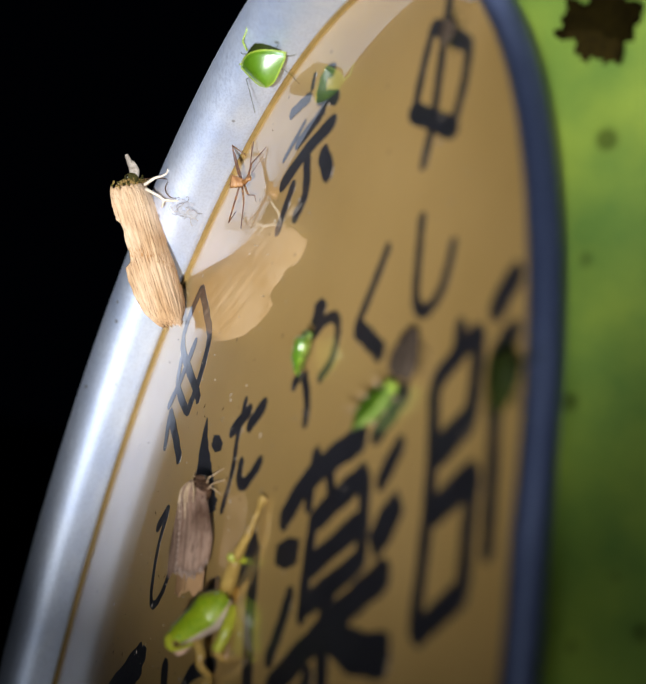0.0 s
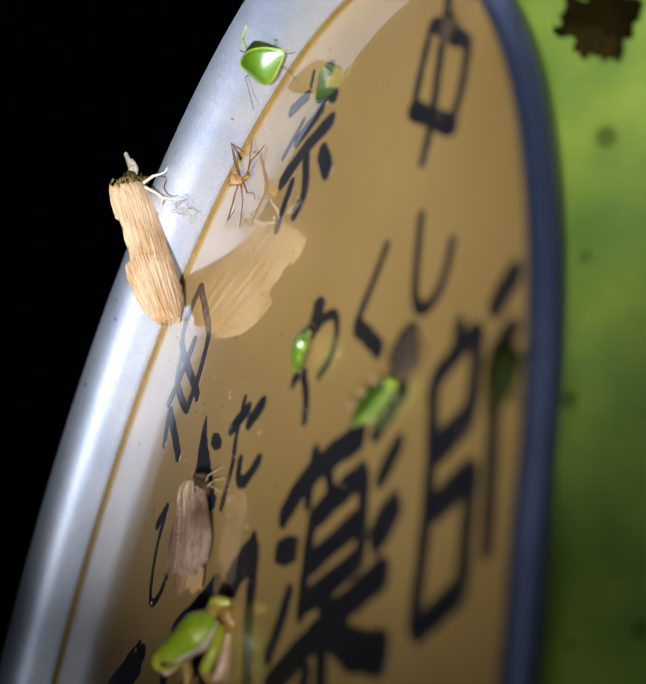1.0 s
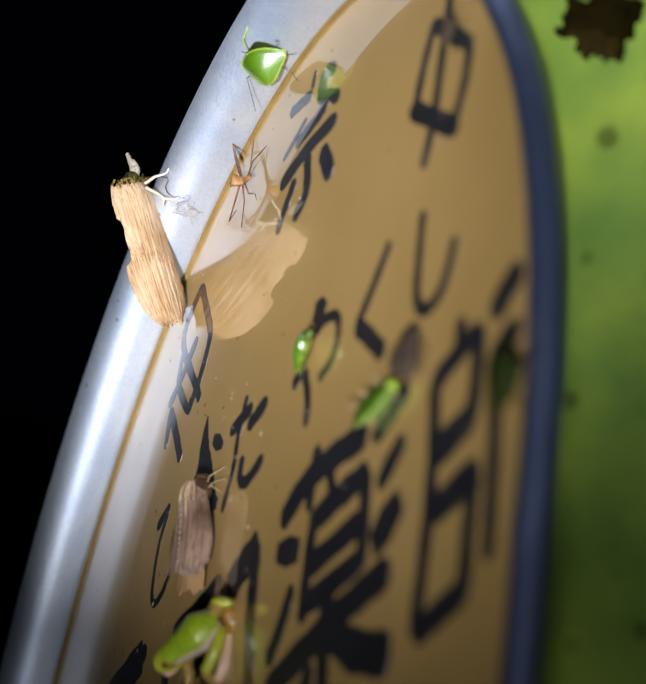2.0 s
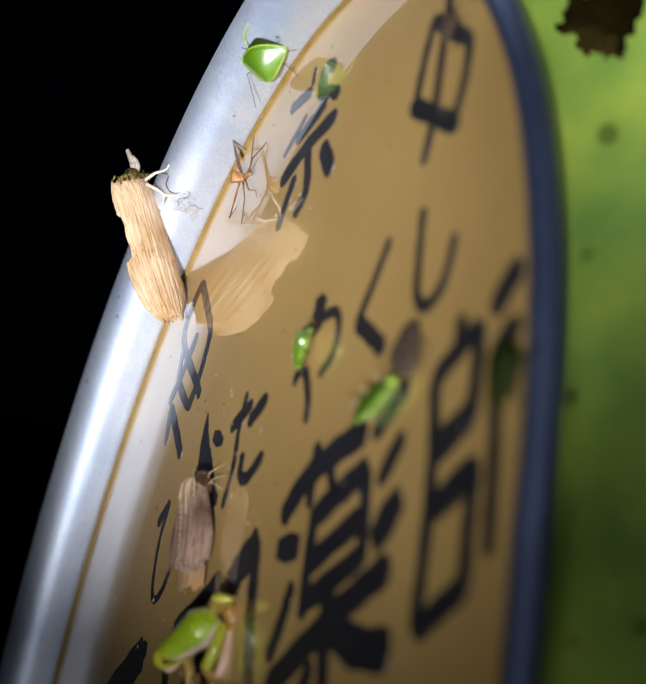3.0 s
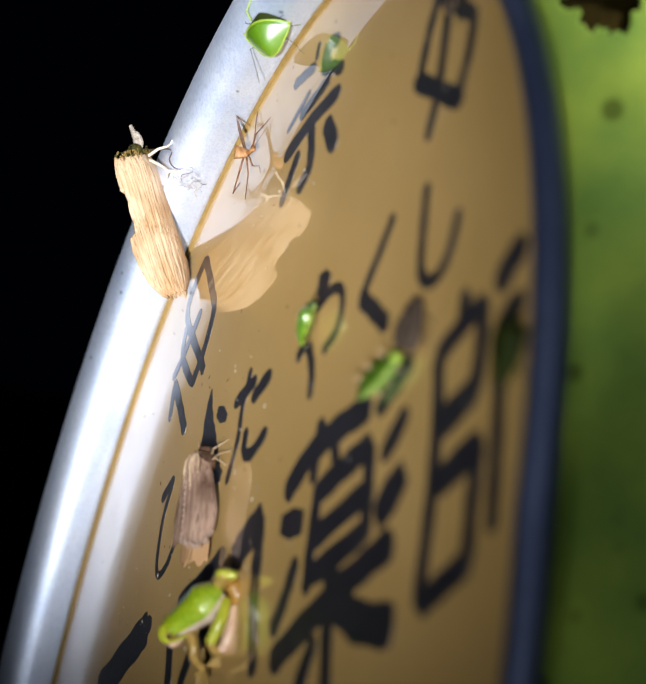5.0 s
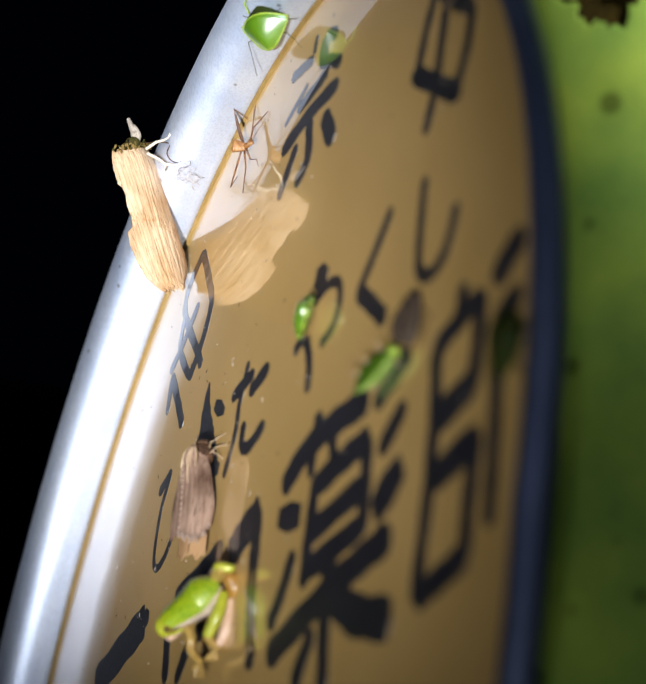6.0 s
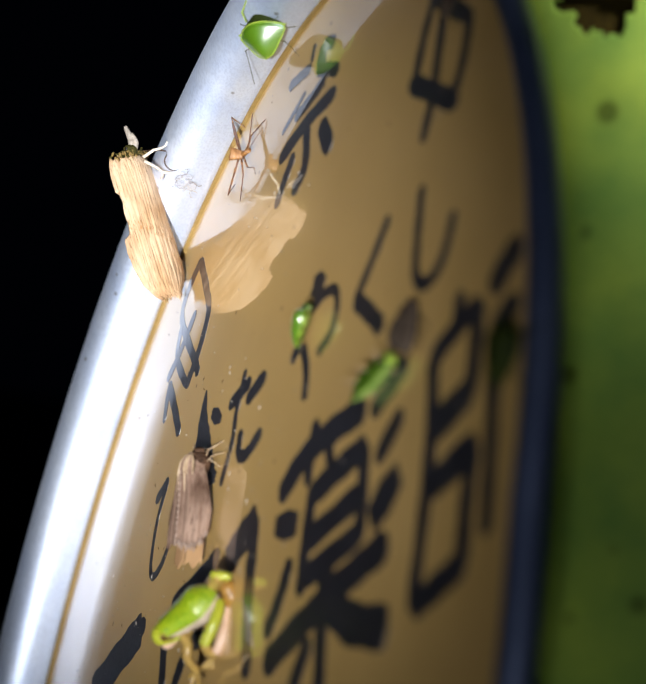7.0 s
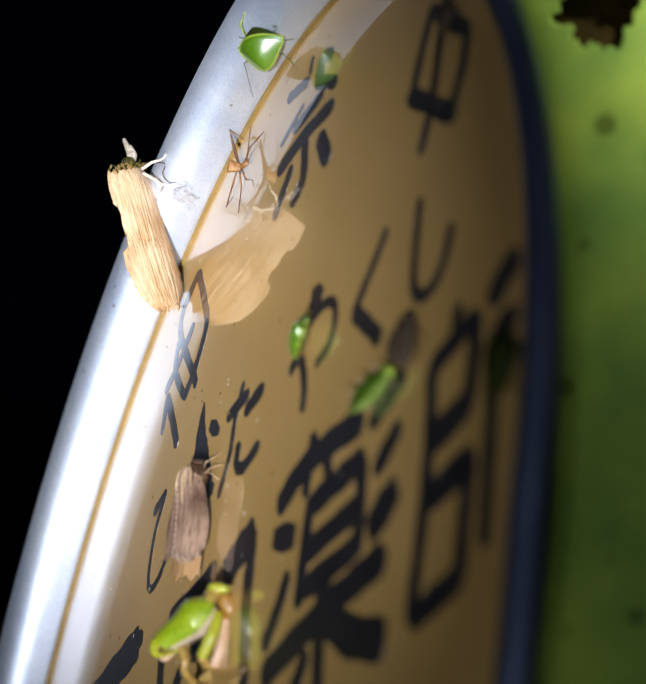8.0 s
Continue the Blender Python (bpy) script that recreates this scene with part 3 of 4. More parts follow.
# insects
def moth(m, length, half, high, wing, fur, label, hind=None, ragged=0.5, antennae=True, legs=(), leg_skin=PALE_LEG, shoulder=0.5, spread=0.55, fringe=None, leg_r=1.0):
    """A resting moth with roof-like wings; local y runs to its head, z to its back."""
    ob = thing("moth", m, label, "moth", "insects on the sign")
    part("abdomen", egg(length * 0.62, half * 0.9, high * 0.62, 0.2, 0.5), fur, ob).location = (0, -length * 0.04 * MM, high * 0.1 * MM)
    part("thorax", egg(length * 0.24, half * (0.6 + shoulder), high * 0.72, -0.1, 0.6), fur, ob).location = (0, length * 0.34 * MM, 0)
    part("head", egg(length * 0.085, half * 0.5, high * 0.36, -0.1, 0.9), fur, ob).location = (0, length * 0.46 * MM, high * 0.05 * MM)
    for s in (-1, 1):
        def fore(a, t, s=s):
            w = half * (shoulder + (1 - shoulder) * math.sin(min(1.0, a / spread) * math.pi / 2)) * (1 - 0.12 * max(0, a - 0.75) / 0.25)
            end = 1 - (0.30 if s < 0 else 0.20) * t ** 3 - 0.10 * (1 - t) ** 3
            y = length * (0.43 - 0.92 * a * end)
            if a > 0.86:
                y -= (a - 0.86) / 0.14 * ragged * (math.sin(t * 31 + s) + 0.6 * math.sin(t * 53))
            fold = (0.16 * math.sin(t * 21 + a * 2) + 0.10 * math.sin(t * 47 - a * 5)) * min(1, a * 4)
            rough = 0.35 * noise.noise(Vector((a * 8, s * 3.1, 0.4))) + 0.3 * noise.noise(Vector((a * 31, s * 3.1, 1.4)))
            edge = (0.12 if s > 0 else 0.5) * (rough - 0.9 * math.exp(-((a - 0.20) / 0.035) ** 2) - 0.4 * math.exp(-((a - 0.52) / 0.02) ** 2)) * max(0, (t - 0.8) / 0.2) * min(1, a / 0.08)
            hood = 0.62 + 0.38 * math.sin(min(1.0, a / 0.16) * math.pi / 2)
            bow = t * math.pi / 2 * 0.94
            return (s * (0.05 + w * math.sin(bow)) + s * edge, y, high * hood * (1 - 0.22 * a) * math.cos(bow) * 1.04 + fold)
        forewing = part("forewing", thick(fore, 64, 24, 0.2), wing, ob)
        if fringe:
            for k in range(17 if s > 0 else 0):
                a0, a1 = Vector(fore(0.97, k / 17)), Vector(fore(1.0, (k + 0.5) / 17))
                tip = a1 + Vector((0.25 * math.sin(k * 5.0), -length * 0.028 * (1 + 0.4 * math.sin(k * 3.3)), 0.1))
                part("fringe", stick([a0 + Vector((0, 0, 0.12)), a1 + Vector((0, 0, 0.16)), tip], [0.2, 0.26, 0.08]), fringe, forewing)
            # pale scalloped margin along the ridge, cream streaks at the shoulder
            for k in range(12 if s > 0 else 0):
                p, q = Vector(fore(0.22 + 0.062 * k, 0.03)), Vector(fore(0.27 + 0.062 * k, 0.02))
                part("margin_scale", stick([p, p.lerp(q, 0.5) + Vector((-0.15, 0, 0.14)), q], [0.10, 0.22, 0.08]), FRINGE, forewing)
            for u, reach in ((0.16, 0.40), (0.30, 0.22)):
                part("vein", limb([Vector(fore(0.04 + reach * k / 3, u)) + Vector((0, 0, 0.08)) for k in range(4)], [0.2, 0.26, 0.2, 0.06]), TAN_LEG, forewing)
            if s > 0:
                part("shoulder_tuft", limb([(s * 0.4, length * 0.44, high * 0.66), (s * half * 0.42, length * 0.33, high * 0.86), (s * half * 0.5, length * 0.2, high * 0.9)], [0.14, 0.26, 0.08]), TAN_LEG, ob)
        part("eye", egg(0.9, 0.8, 0.42, 0, 1), EYE, ob).location = (s * half * 0.22 * MM, length * 0.475 * MM, high * 0.04 * MM)
        if antennae:
            part("antenna", limb([(s * 0.7, length * 0.5, 1.2), (s * 1.6, length * 0.53, 0.9), (s * half * 0.75, length * 0.42, -0.4), (s * half * 0.9, length * 0.2, -0.6)],
                                 [0.16, 0.14, 0.1, 0.06]), fur, ob)
        if hind:
            def back(a, t, s=s):
                return (s * (0.2 + t * half * 0.66), -length * (0.16 + 0.44 * a) + 0.6 * math.sin(t * 9) * a, high * 0.28 * (1 - t * 0.7) - 0.2)
            part("hind_wing", thick(back, 14, 10, 0.15), hind, ob)
    for pts in legs:
        part("leg", stick(pts, [r * leg_r for r in (0.40, 0.32, 0.22, 0.13, 0.10)][:len(pts)]), leg_skin, ob)
    return ob


def buff_moth(m, length, half, high):
    """A broad flat-roofed moth, its outer wing edge torn; local y runs to its head, z to its back."""
    ob = thing("moth", m, "large buff moth with straw-streaked folded wings clinging to the tube", "moth", "insects on the sign")
    part("abdomen", egg(length * 0.62, half * 0.7, high * 0.5, 0.2, 0.5), BUFF_FUR, ob).location = (0, -length * 0.06 * MM, -0.6 * MM)
    part("thorax", egg(length * 0.22, half * 0.9, high * 0.45, -0.1, 0.6), BUFF_FUR, ob).location = (0, length * 0.33 * MM, -1.0 * MM)
    part("head", egg(3.2, 3.2, 1.7, -0.1, 0.9), COLLAR, ob).location = (0.3 * MM, length * 0.47 * MM, 0.8 * MM)
    part("collar", egg(2.6, half * 0.9, high * 0.42, 0, 0.9), COLLAR, ob, "dark olive ruff").location = (0.4 * MM, length * 0.455 * MM, 0.2 * MM)

    def step(a, at, wide):
        return 1 / (1 + math.exp(-(a - at) / wide))

    for s in (-1, 1):
        def fore(a, t, s=s):
            w = (0.61 if s < 0 else 0.78) + 0.14 * math.sin(min(1.0, a / 0.12) * math.pi / 2) + (0.20 if s < 0 else 0.08) * min(1, a / 0.6)
            # the outer edge is torn in two steps
            torn = -0.17 * (step(a, 0.235, 0.006) - step(a, 0.50, 0.05)) + 0.06 * (step(a, 0.535, 0.006) - step(a, 0.75, 0.06)) - 0.10 * (step(a, 0.43, 0.01) - step(a, 0.535, 0.006))
            nibble = 0.030 * noise.noise(Vector((a * 26, s * 3.1, 0.4))) + 0.022 * noise.noise(Vector((a * 70, s * 3.1, 1.4)))
            w += ((torn if s < 0 else 0.25 * torn) + nibble) * t ** 6
            tail = max(0.0, (a - 0.70) / 0.30)
            w *= math.sqrt(max(0.10, 1 - 0.86 * tail ** 2.4))
            y = length * (0.468 - 0.958 * a - (0.03 if s < 0 else 0.015) * t ** 2 * (1 - a))
            if a > 0.95:
                y -= (a - 0.95) / 0.05 * 0.45 * (math.sin(t * 29 + s) + 0.6 * math.sin(t * 51))
            if a < 0.05:
                y += (0.05 - a) / 0.05 * 0.7 * (0.6 * math.sin(t * 23 + s) + 0.5 * math.sin(t * 41))
            fold = (0.06 * math.sin(t * 26 + a * 2) + 0.035 * math.sin(t * 57 - a * 5) + 0.10 * noise.noise(Vector((a * 9, t * 7, s)))) * min(1, a * 4)
            hood = 0.70 + 0.30 * math.sin(min(1.0, a / 0.14) * math.pi / 2)
            z = high * hood * (1 - 0.28 * a) * (1 - t ** 1.7) - 1.2 + 0.35 * math.sin(a * 7) * t
            return (s * (0.04 + half * w * t), y, z + fold)
        wing = part("forewing", thick(fore, 130, 30, 0.2), BUFF, ob)
        for k in range(14):
            u = (k + 0.5) / 14
            p, q = Vector(fore(0.985, u)), Vector(fore(1.0, u))
            part("fringe", stick([p + Vector((0, 0, 0.1)), q, q + Vector((0.15 * math.sin(k * 5.0), -0.55 - 0.2 * math.sin(k * 3.3), -0.1))], [0.18, 0.2, 0.05]), BUFF, wing)
        part("eye", egg(0.9, 0.8, 0.42, 0, 1), EYE, ob).location = ((0.3 + s * 1.3) * MM, length * 0.49 * MM, 1.1 * MM)
    part("palp", limb([(0.6, 16.8, 1.2), (0.9, 18.6, 1.6), (0.8, 20.6, 1.5), (0.7, 22.4, 1.4)], [0.75, 0.85, 0.62, 0.42]), PALE_FUR, ob)
    part("palp", limb([(1.1, 16.8, 1.5), (1.4, 18.2, 2.2), (1.3, 19.6, 2.2), (1.1, 20.6, 2.1)], [0.6, 0.65, 0.5, 0.3]), PALE_FUR, ob)
    for k in range(30):
        u = -1 + 2 * k / 29
        root = Vector((u * half * 0.70, length * 0.455 + 0.4 * math.sin(k * 2.7), high * 0.66 * math.sqrt(max(0.05, 1 - u * u)) - 0.6))
        part("tuft", stick([root, root + Vector((0.3 * math.sin(k * 7.0), 0.7 * math.sin(k * 1.9), 0.4)), root + Vector((0.5 * math.sin(k * 7.0), -0.5 - 0.8 * math.sin(k * 4.1), 0.3))], [0.26, 0.22, 0.05]),
             BUFF_FUR if k % 3 else COLLAR, ob)
    for pts in ([(1.6, 14.6, 3.0), (2.8, 15.3, 5.4), (3.9, 15.2, 6.8), (4.5, 15.4, 7.7), (6.2, 17.4, 8.3)], [(1.5, 13.6, 3.0), (2.5, 11.3, 5.0), (3.1, 9.9, 5.8), (3.3, 8.6, 4.4)],
                [(3.1, 9.9, 5.8), (5.0, 9.2, 6.7), (6.8, 8.9, 7.4)]):
        part("leg", stick(pts, [0.38, 0.33, 0.27, 0.22, 0.12][:len(pts)]), PALE_LEG, ob)
    # thin dark curve from the head past the legs, over the tube
    part("antenna", limb([(2.0, 16.0, 3.0), (5.1, 14.4, 6.8), (4.5, 12.4, 6.0), (4.6, 10.7, 6.2), (5.3, 9.6, 7.2), (6.6, 9.6, 8.8)], [0.12, 0.12, 0.12, 0.11, 0.1, 0.06]), BROWN_FUR, ob, "thin dark curved strand by the legs")
    return ob


buff_moth(board_pose(-51.0, 102.6, 12.4, (-0.12, 0.88, 0.48), (0.81, 0.37, -0.39)), 35.4, 8.2, 3.6)
moth(board_pose(-7.6, 45.3, 2.6, (-0.26, 1, 0.0), (0.35, 0, 1)), 21.5, 6.2, 4.4, BROWN_WING, BROWN_FUR,
     "brown moth with folded streaked wings resting on the acrylic", HIND_WING, 0.3, antennae=False, leg_skin=TAN_LEG, shoulder=0.22, spread=1.0, fringe=FRINGE, leg_r=0.36,
     legs=([(1, 8, -0.2), (3.2, 9.8, 0.9), (5.2, 11.6, -0.6), (6.0, 12.9, -2.2)], [(1, 7.6, -0.3), (3.6, 8.0, 0.6), (5.4, 6.6, -1.0), (6.0, 5.4, -2.2)], [(1, 7.8, -0.3), (4.6, 8.8, 0.4), (7.4, 9.6, -1.2), (8.2, 11.0, -2.3)],
           [(-1, 9.4, 0.4), (-1.8, 10.8, 0.9), (-2.8, 12.0, 0.2)], [(-1.2, 8.6, 0.2), (-2.6, 9.0, 0.8), (-2.9, 7.8, 0.4)]))


def shield_bug(m, length, label, shell=GREEN, edge=GREEN_EDGE, wide=0.38):
    """A stink bug: domed body, collar, triangular back plate, head, six legs and two feelers."""
    ob = thing("stink_bug", m, label, "bug", "insects on the sign")
    half, high = length * wide, length * min(0.26, wide * 0.8)

    def out(t):
        # half width along the body, 0 at the tail
        return half * (math.sin(math.pi * min(1.0, 0.02 + t * 0.62)) ** 0.75) * (1.0 if t < 0.8 else 1 - ((t - 0.8) / 0.2) ** 2 * 0.75)

    def dome(a, t):
        ang = 2 * math.pi * a
        w = out(t)
        z = math.sin(ang)
        return (math.cos(ang) * w, length * (t - 0.5) * 0.92, (high if z > 0 else high * 0.45) * z * (w / half) ** 0.7)
    part("abdomen", solid(dome, 26, 18, True), shell, ob)
    rim = [(s * out(t) * 1.02, length * (t - 0.5) * 0.92, 0) for s, ts in ((-1, [i / 14 for i in range(15)]), (1, [1 - i / 14 for i in range(15)])) for t in ts]
    part("side_edge", limb(rim, 0.22, 2, 6), edge, ob)

    def plate(a, t):
        w = out(0.62) * 0.66 * (1 - t) ** 0.8
        x = (a * 2 - 1) * w
        y = length * (0.13 - 0.36 * t)
        tt = y / length / 0.92 + 0.5
        return (x, y, high * (out(tt) / half) ** 0.7 * math.sqrt(max(0, 1 - (x / (out(tt) + 1e-6)) ** 2)) + 0.14)
    part("back_plate", thick(plate, 10, 10, 0.12), shell, ob)

    def collar(a, t):
        tt = 0.66 + 0.27 * t
        w = out(tt) * (1.06 - 0.1 * t)
        x = (a * 2 - 1) * w
        return (x, length * (tt - 0.5) * 0.92, high * 1.06 * (out(tt) / half) ** 0.7 * math.sqrt(max(0, 1 - (a * 2 - 1) ** 2 * 0.98)) + 0.05)
    part("collar", thick(collar, 18, 8, 0.14), shell, ob)
    part("head", egg(length * 0.2, half * 0.72, high * 0.5, -0.15, 0.6), shell, ob).location = (0, length * 0.47 * MM, 0)
    for s in (-1, 1):
        part("eye", egg(0.8, 0.7, 0.35, 0, 1, n=8, k=10), EYE, ob).location = (s * half * 0.36 * MM, length * 0.48 * MM, 0.3 * MM)
        part("antenna", stick([(s * 0.6, length * 0.52, 0), (s * length * 0.2, length * 0.68, 0.4), (s * length * 0.3, length * 0.86, -0.3)], [0.10, 0.07, 0.04]), GREEN_DARK, ob)
        for y0, dy in ((0.24, 0.26), (0.05, -0.02), (-0.1, -0.32)):
            part("leg", stick([(s * half * 0.55, length * y0, -high * 0.3), (s * half * 1.25, length * (y0 + dy * 0.4), 0.1),
                               (s * half * 1.6, length * (y0 + dy), -high * 0.55), (s * half * 1.75, length * (y0 + dy * 1.35), -high * 0.62)],
                              [0.15, 0.12, 0.09, 0.06]), GREEN_DARK, ob)
    return ob


def green_bug(m):
    """A high-backed green bug seen from behind: the back falls to a pointed tail, the collar, coloured dark for shade,
    drops steeply to the head.
    """
    ob = thing("stink_bug", m, "glossy bright green stink bug gripping the aluminium tube", "bug", "insects on the sign")

    def wide(y):
        if y < 1.3:
            return 5.6 * max(0.0, (y + 4.7) / 6.0) ** 0.54
        return 5.6 - 0.35 * (y - 1.3) if y < 2.3 else 5.25 * (1 - 0.62 * ((y - 2.3) / 2.6) ** 2)

    def tall(y):
        return 2.6 - 2.25 * (max(0.0, 0.4 - y) / 5.1) ** 2.3 if y < 1.7 else 2.6 * (1 - 0.85 * ((y - 1.7) / 3.8) ** 1.2)

    def back(a, t, y0=-4.7, y1=2.5, lift=0.0):
        y = y0 + (y1 - y0) * t
        u = math.cos(math.pi * a)
        sag = 1.1 * u * u
        return (wide(y) * u, y - sag * max(0.0, (y + 2) / 4), tall(y) * (1 - u * u) + lift)
    part("abdomen", solid(back, 32, 26), GREEN, ob, "glossy bright green back")
    part("belly", solid(lambda a, t: (back(a, t)[0], back(a, t)[1], -1.0 * math.sin(math.pi * a) * (wide(-4.7 + 7.2 * t) / 4.5)), 20, 20), GREEN, ob)

    def collar(a, t):
        x, y, z = back(a, t, 2.5, 4.7)
        return (x, y, z - 0.06)
    # shade on the steep collar and head is put into their colour
    part("collar", thick(collar, 24, 12, 0.14), GREEN_DARK, ob, "collar with shade painted in as dark olive, in front of a yellow line")
    part("side_edge", limb([Vector(back(0.0, k / 14)) for k in range(15)] + [Vector(back(1.0, 1 - k / 14)) for k in range(15)], 0.17, 2, 6), GREEN_EDGE, ob, "yellow-green rim")
    part("collar_edge", limb([Vector(back(k / 18, 1.0)) + Vector((0, 0.05, 0.02)) for k in range(19)], 0.17, 2, 6), GREEN_EDGE, ob, "thin yellow line behind the collar")
    part("head", egg(2.2, 3.0, 0.8, -0.15, 0.7), GREEN_DARK, ob).location = (0, 4.5 * MM, 0.0)
    for s in (-1, 1):
        part("eye", egg(0.8, 0.7, 0.35, 0, 1, n=8, k=10), EYE, ob).location = (s * 1.3 * MM, 4.9 * MM, 0.3 * MM)
        part("antenna", stick([(-2.4, 3.2, 1.6), (-2.9, 5.2, 1.9), (-1.5, 7.2, 1.8), (-1.3, 9.6, 1.4)] if s < 0 else [(2.0, 4.6, 0.0), (2.2, 6.2, -0.6), (2.0, 7.6, -1.0)], [0.20, 0.17, 0.14, 0.06][:4 if s < 0 else 3]), GREEN_EDGE, ob, "pale green feeler")
        for y0, y1, x1 in ((2.2, 4.6, 6.2), (0.6, 0.4, 6.6), (-1.2, -3.6, 5.6)):
            part("leg", stick([(s * 2.2, y0, -0.6), (s * 4.9, y0 + (y1 - y0) * 0.4, 0.0), (s * x1, y1, -1.4), (s * (x1 + 0.4), y1 * 1.35, -2.0) if s > 0 or y1 > 0 else (-5.2, -9.0, -1.6)], [0.12, 0.09, 0.07, 0.05]), GREEN_DARK, ob)
    return ob


green_bug(board_pose(-11.1, 140.2, 7.2, (0.02, 0.86, 0.36), (0.56, -0.26, 0.78)))
shield_bug(board_pose(30.5, 80.3, 2.2, (0.25, 1, 0), (-0.5, 0, 1)), 7.6, "small green stink bug head up on the acrylic", wide=0.33)
def leafhopper(m, length, half, high):
    """A slim bug with wings folded like a roof; local y runs to its head."""
    ob = thing("leafhopper", m, "slim pale green leafhopper sitting askew on the lettering", "bug", "insects on the sign")
    part("body", egg(length * 0.8, half * 1.5, high * 0.5, 0.1, 0.7), GREEN_EDGE, ob)
    for s in (-1, 1):
        def wing(a, t, s=s):
            w = half * (0.35 + 0.65 * math.sin(min(1.0, a / 0.45) * math.pi / 2)) * (1 - 0.75 * max(0, (a - 0.6) / 0.4) ** 2)
            return (s * (0.03 + w * t), length * (0.5 - a), high * (1 - 0.35 * a) * (1 - t ** 1.5) * (0.6 + 0.4 * min(1, a * 5)))
        # lit and shaded sides of the roof are put into the wing colours
        part("forewing", thick(wing, 22, 10, 0.12), GREEN_LIT if s > 0 else GREEN_SHADED, ob, "wing with light painted in as pale milky green" if s > 0 else "wing with shade painted in as dark green")
        part("eye", egg(0.9, 0.8, 0.4, 0, 1, n=8, k=10), GREEN_DARK, ob).location = (s * half * 0.5 * MM, length * 0.46 * MM, 0.5 * MM)
        part("antenna", stick([(s * 0.4, length * 0.5, 0.4), (s * 1.2, length * 0.66, 0.6)], [0.08, 0.04]), GREEN_DARK, ob)
        for y0, y1 in ((0.3, 0.42), (0.1, 0.0), (-0.1, -0.35)):
            part("leg", stick([(s * half * 0.5, length * y0, 0), (s * half * 1.4, length * y1, 0.2), (s * half * 1.8, length * (y1 - 0.12), -high * 0.6)], [0.2, 0.15, 0.08]), TAN_LEG, ob)
    part("head", egg(1.8, half * 1.3, high * 0.45, -0.1, 0.8), GREEN_EDGE, ob).location = (0, length * 0.49 * MM, 0.2 * MM)
    return ob


leafhopper(board_pose(62.9, 72.4, 1.7, (0.86, 0.52, 0.0), (0.45, -0.55, 0.45)), 12.5, 1.8, 2.0)
# this bug's shade is put into its dark shell colour
shield_bug(board_pose(101.5, 76.5, 1.8, (0.05, 1, 0), (0, 0, 1)), 8.5, "stink bug beside the edge strip, its shade painted in as dark green", GREEN_DARK, GREEN_DARK)
shield_bug(board_pose(63.5, 131.5, 1.6, (0.4, 1, 0), (0, 0, 1)), 5.0, "tiny dull brown bug on the lettering", BEETLE, BEETLE)

# a brown beetle on the acrylic
beetle = thing("beetle", board_pose(70.0, 80.2, 1.0, (0.15, 1, 0), (0, 0, 1)), "dull dark brown beetle flat on the acrylic", "beetle", "insects on the sign")
part("pronotum", egg(2.6, 5.0, 1.5, 0, 0.4), BEETLE, beetle).location = (0, 2.6 * MM, 0)
part("head", egg(1.6, 2.6, 1.0, 0, 0.5), BEETLE, beetle).location = (0, 3.9 * MM, 0)
for s in (-1, 1):
    part("wing_case", egg(6.0, 4.2, 1.9, 0.1, 0.3), BEETLE, beetle).location = (s * 1.5 * MM, -0.6 * MM, 0)
    for y in (2, 0.3, -1.2):
        part("leg", stick([(s * 2, y, 0), (s * 4.2, y + 0.4, 0.1), (s * 5.2, y - 0.6, -0.9)], [0.18, 0.14, 0.08]), BEETLE, beetle)

# a long-legged bug beside the sealant
bug = thing("assassin_bug", BOARD, "slender amber long-legged bug standing on the acrylic edge", "bug", "insects on the sign")
part("body", limb([(-20.6, 118.2, 2.6), (-22.9, 117.6, 3.0), (-24.0, 117.4, 4.0)], [0.45, 0.7, 0.5]), AMBER, bug)
def flared(a, t):
    """A boxy ribbed abdomen that widens to its open end."""
    ang = 2 * math.pi * a
    c, d = math.cos(ang), math.sin(ang)
    r = 1 / (abs(c) ** 5 + abs(d) ** 5) ** 0.2
    w = (0.95 + 0.55 * t ** 1.3 + 0.05 * math.sin(t * 24)) * (0.25 if t in (0.0, 1.0) else 1)
    return (c * r * w * 0.6, -1.4 + (2.6 + 0.45 * abs(d) ** 6) * t - 0.25 * c * t, d * r * w * 0.96)


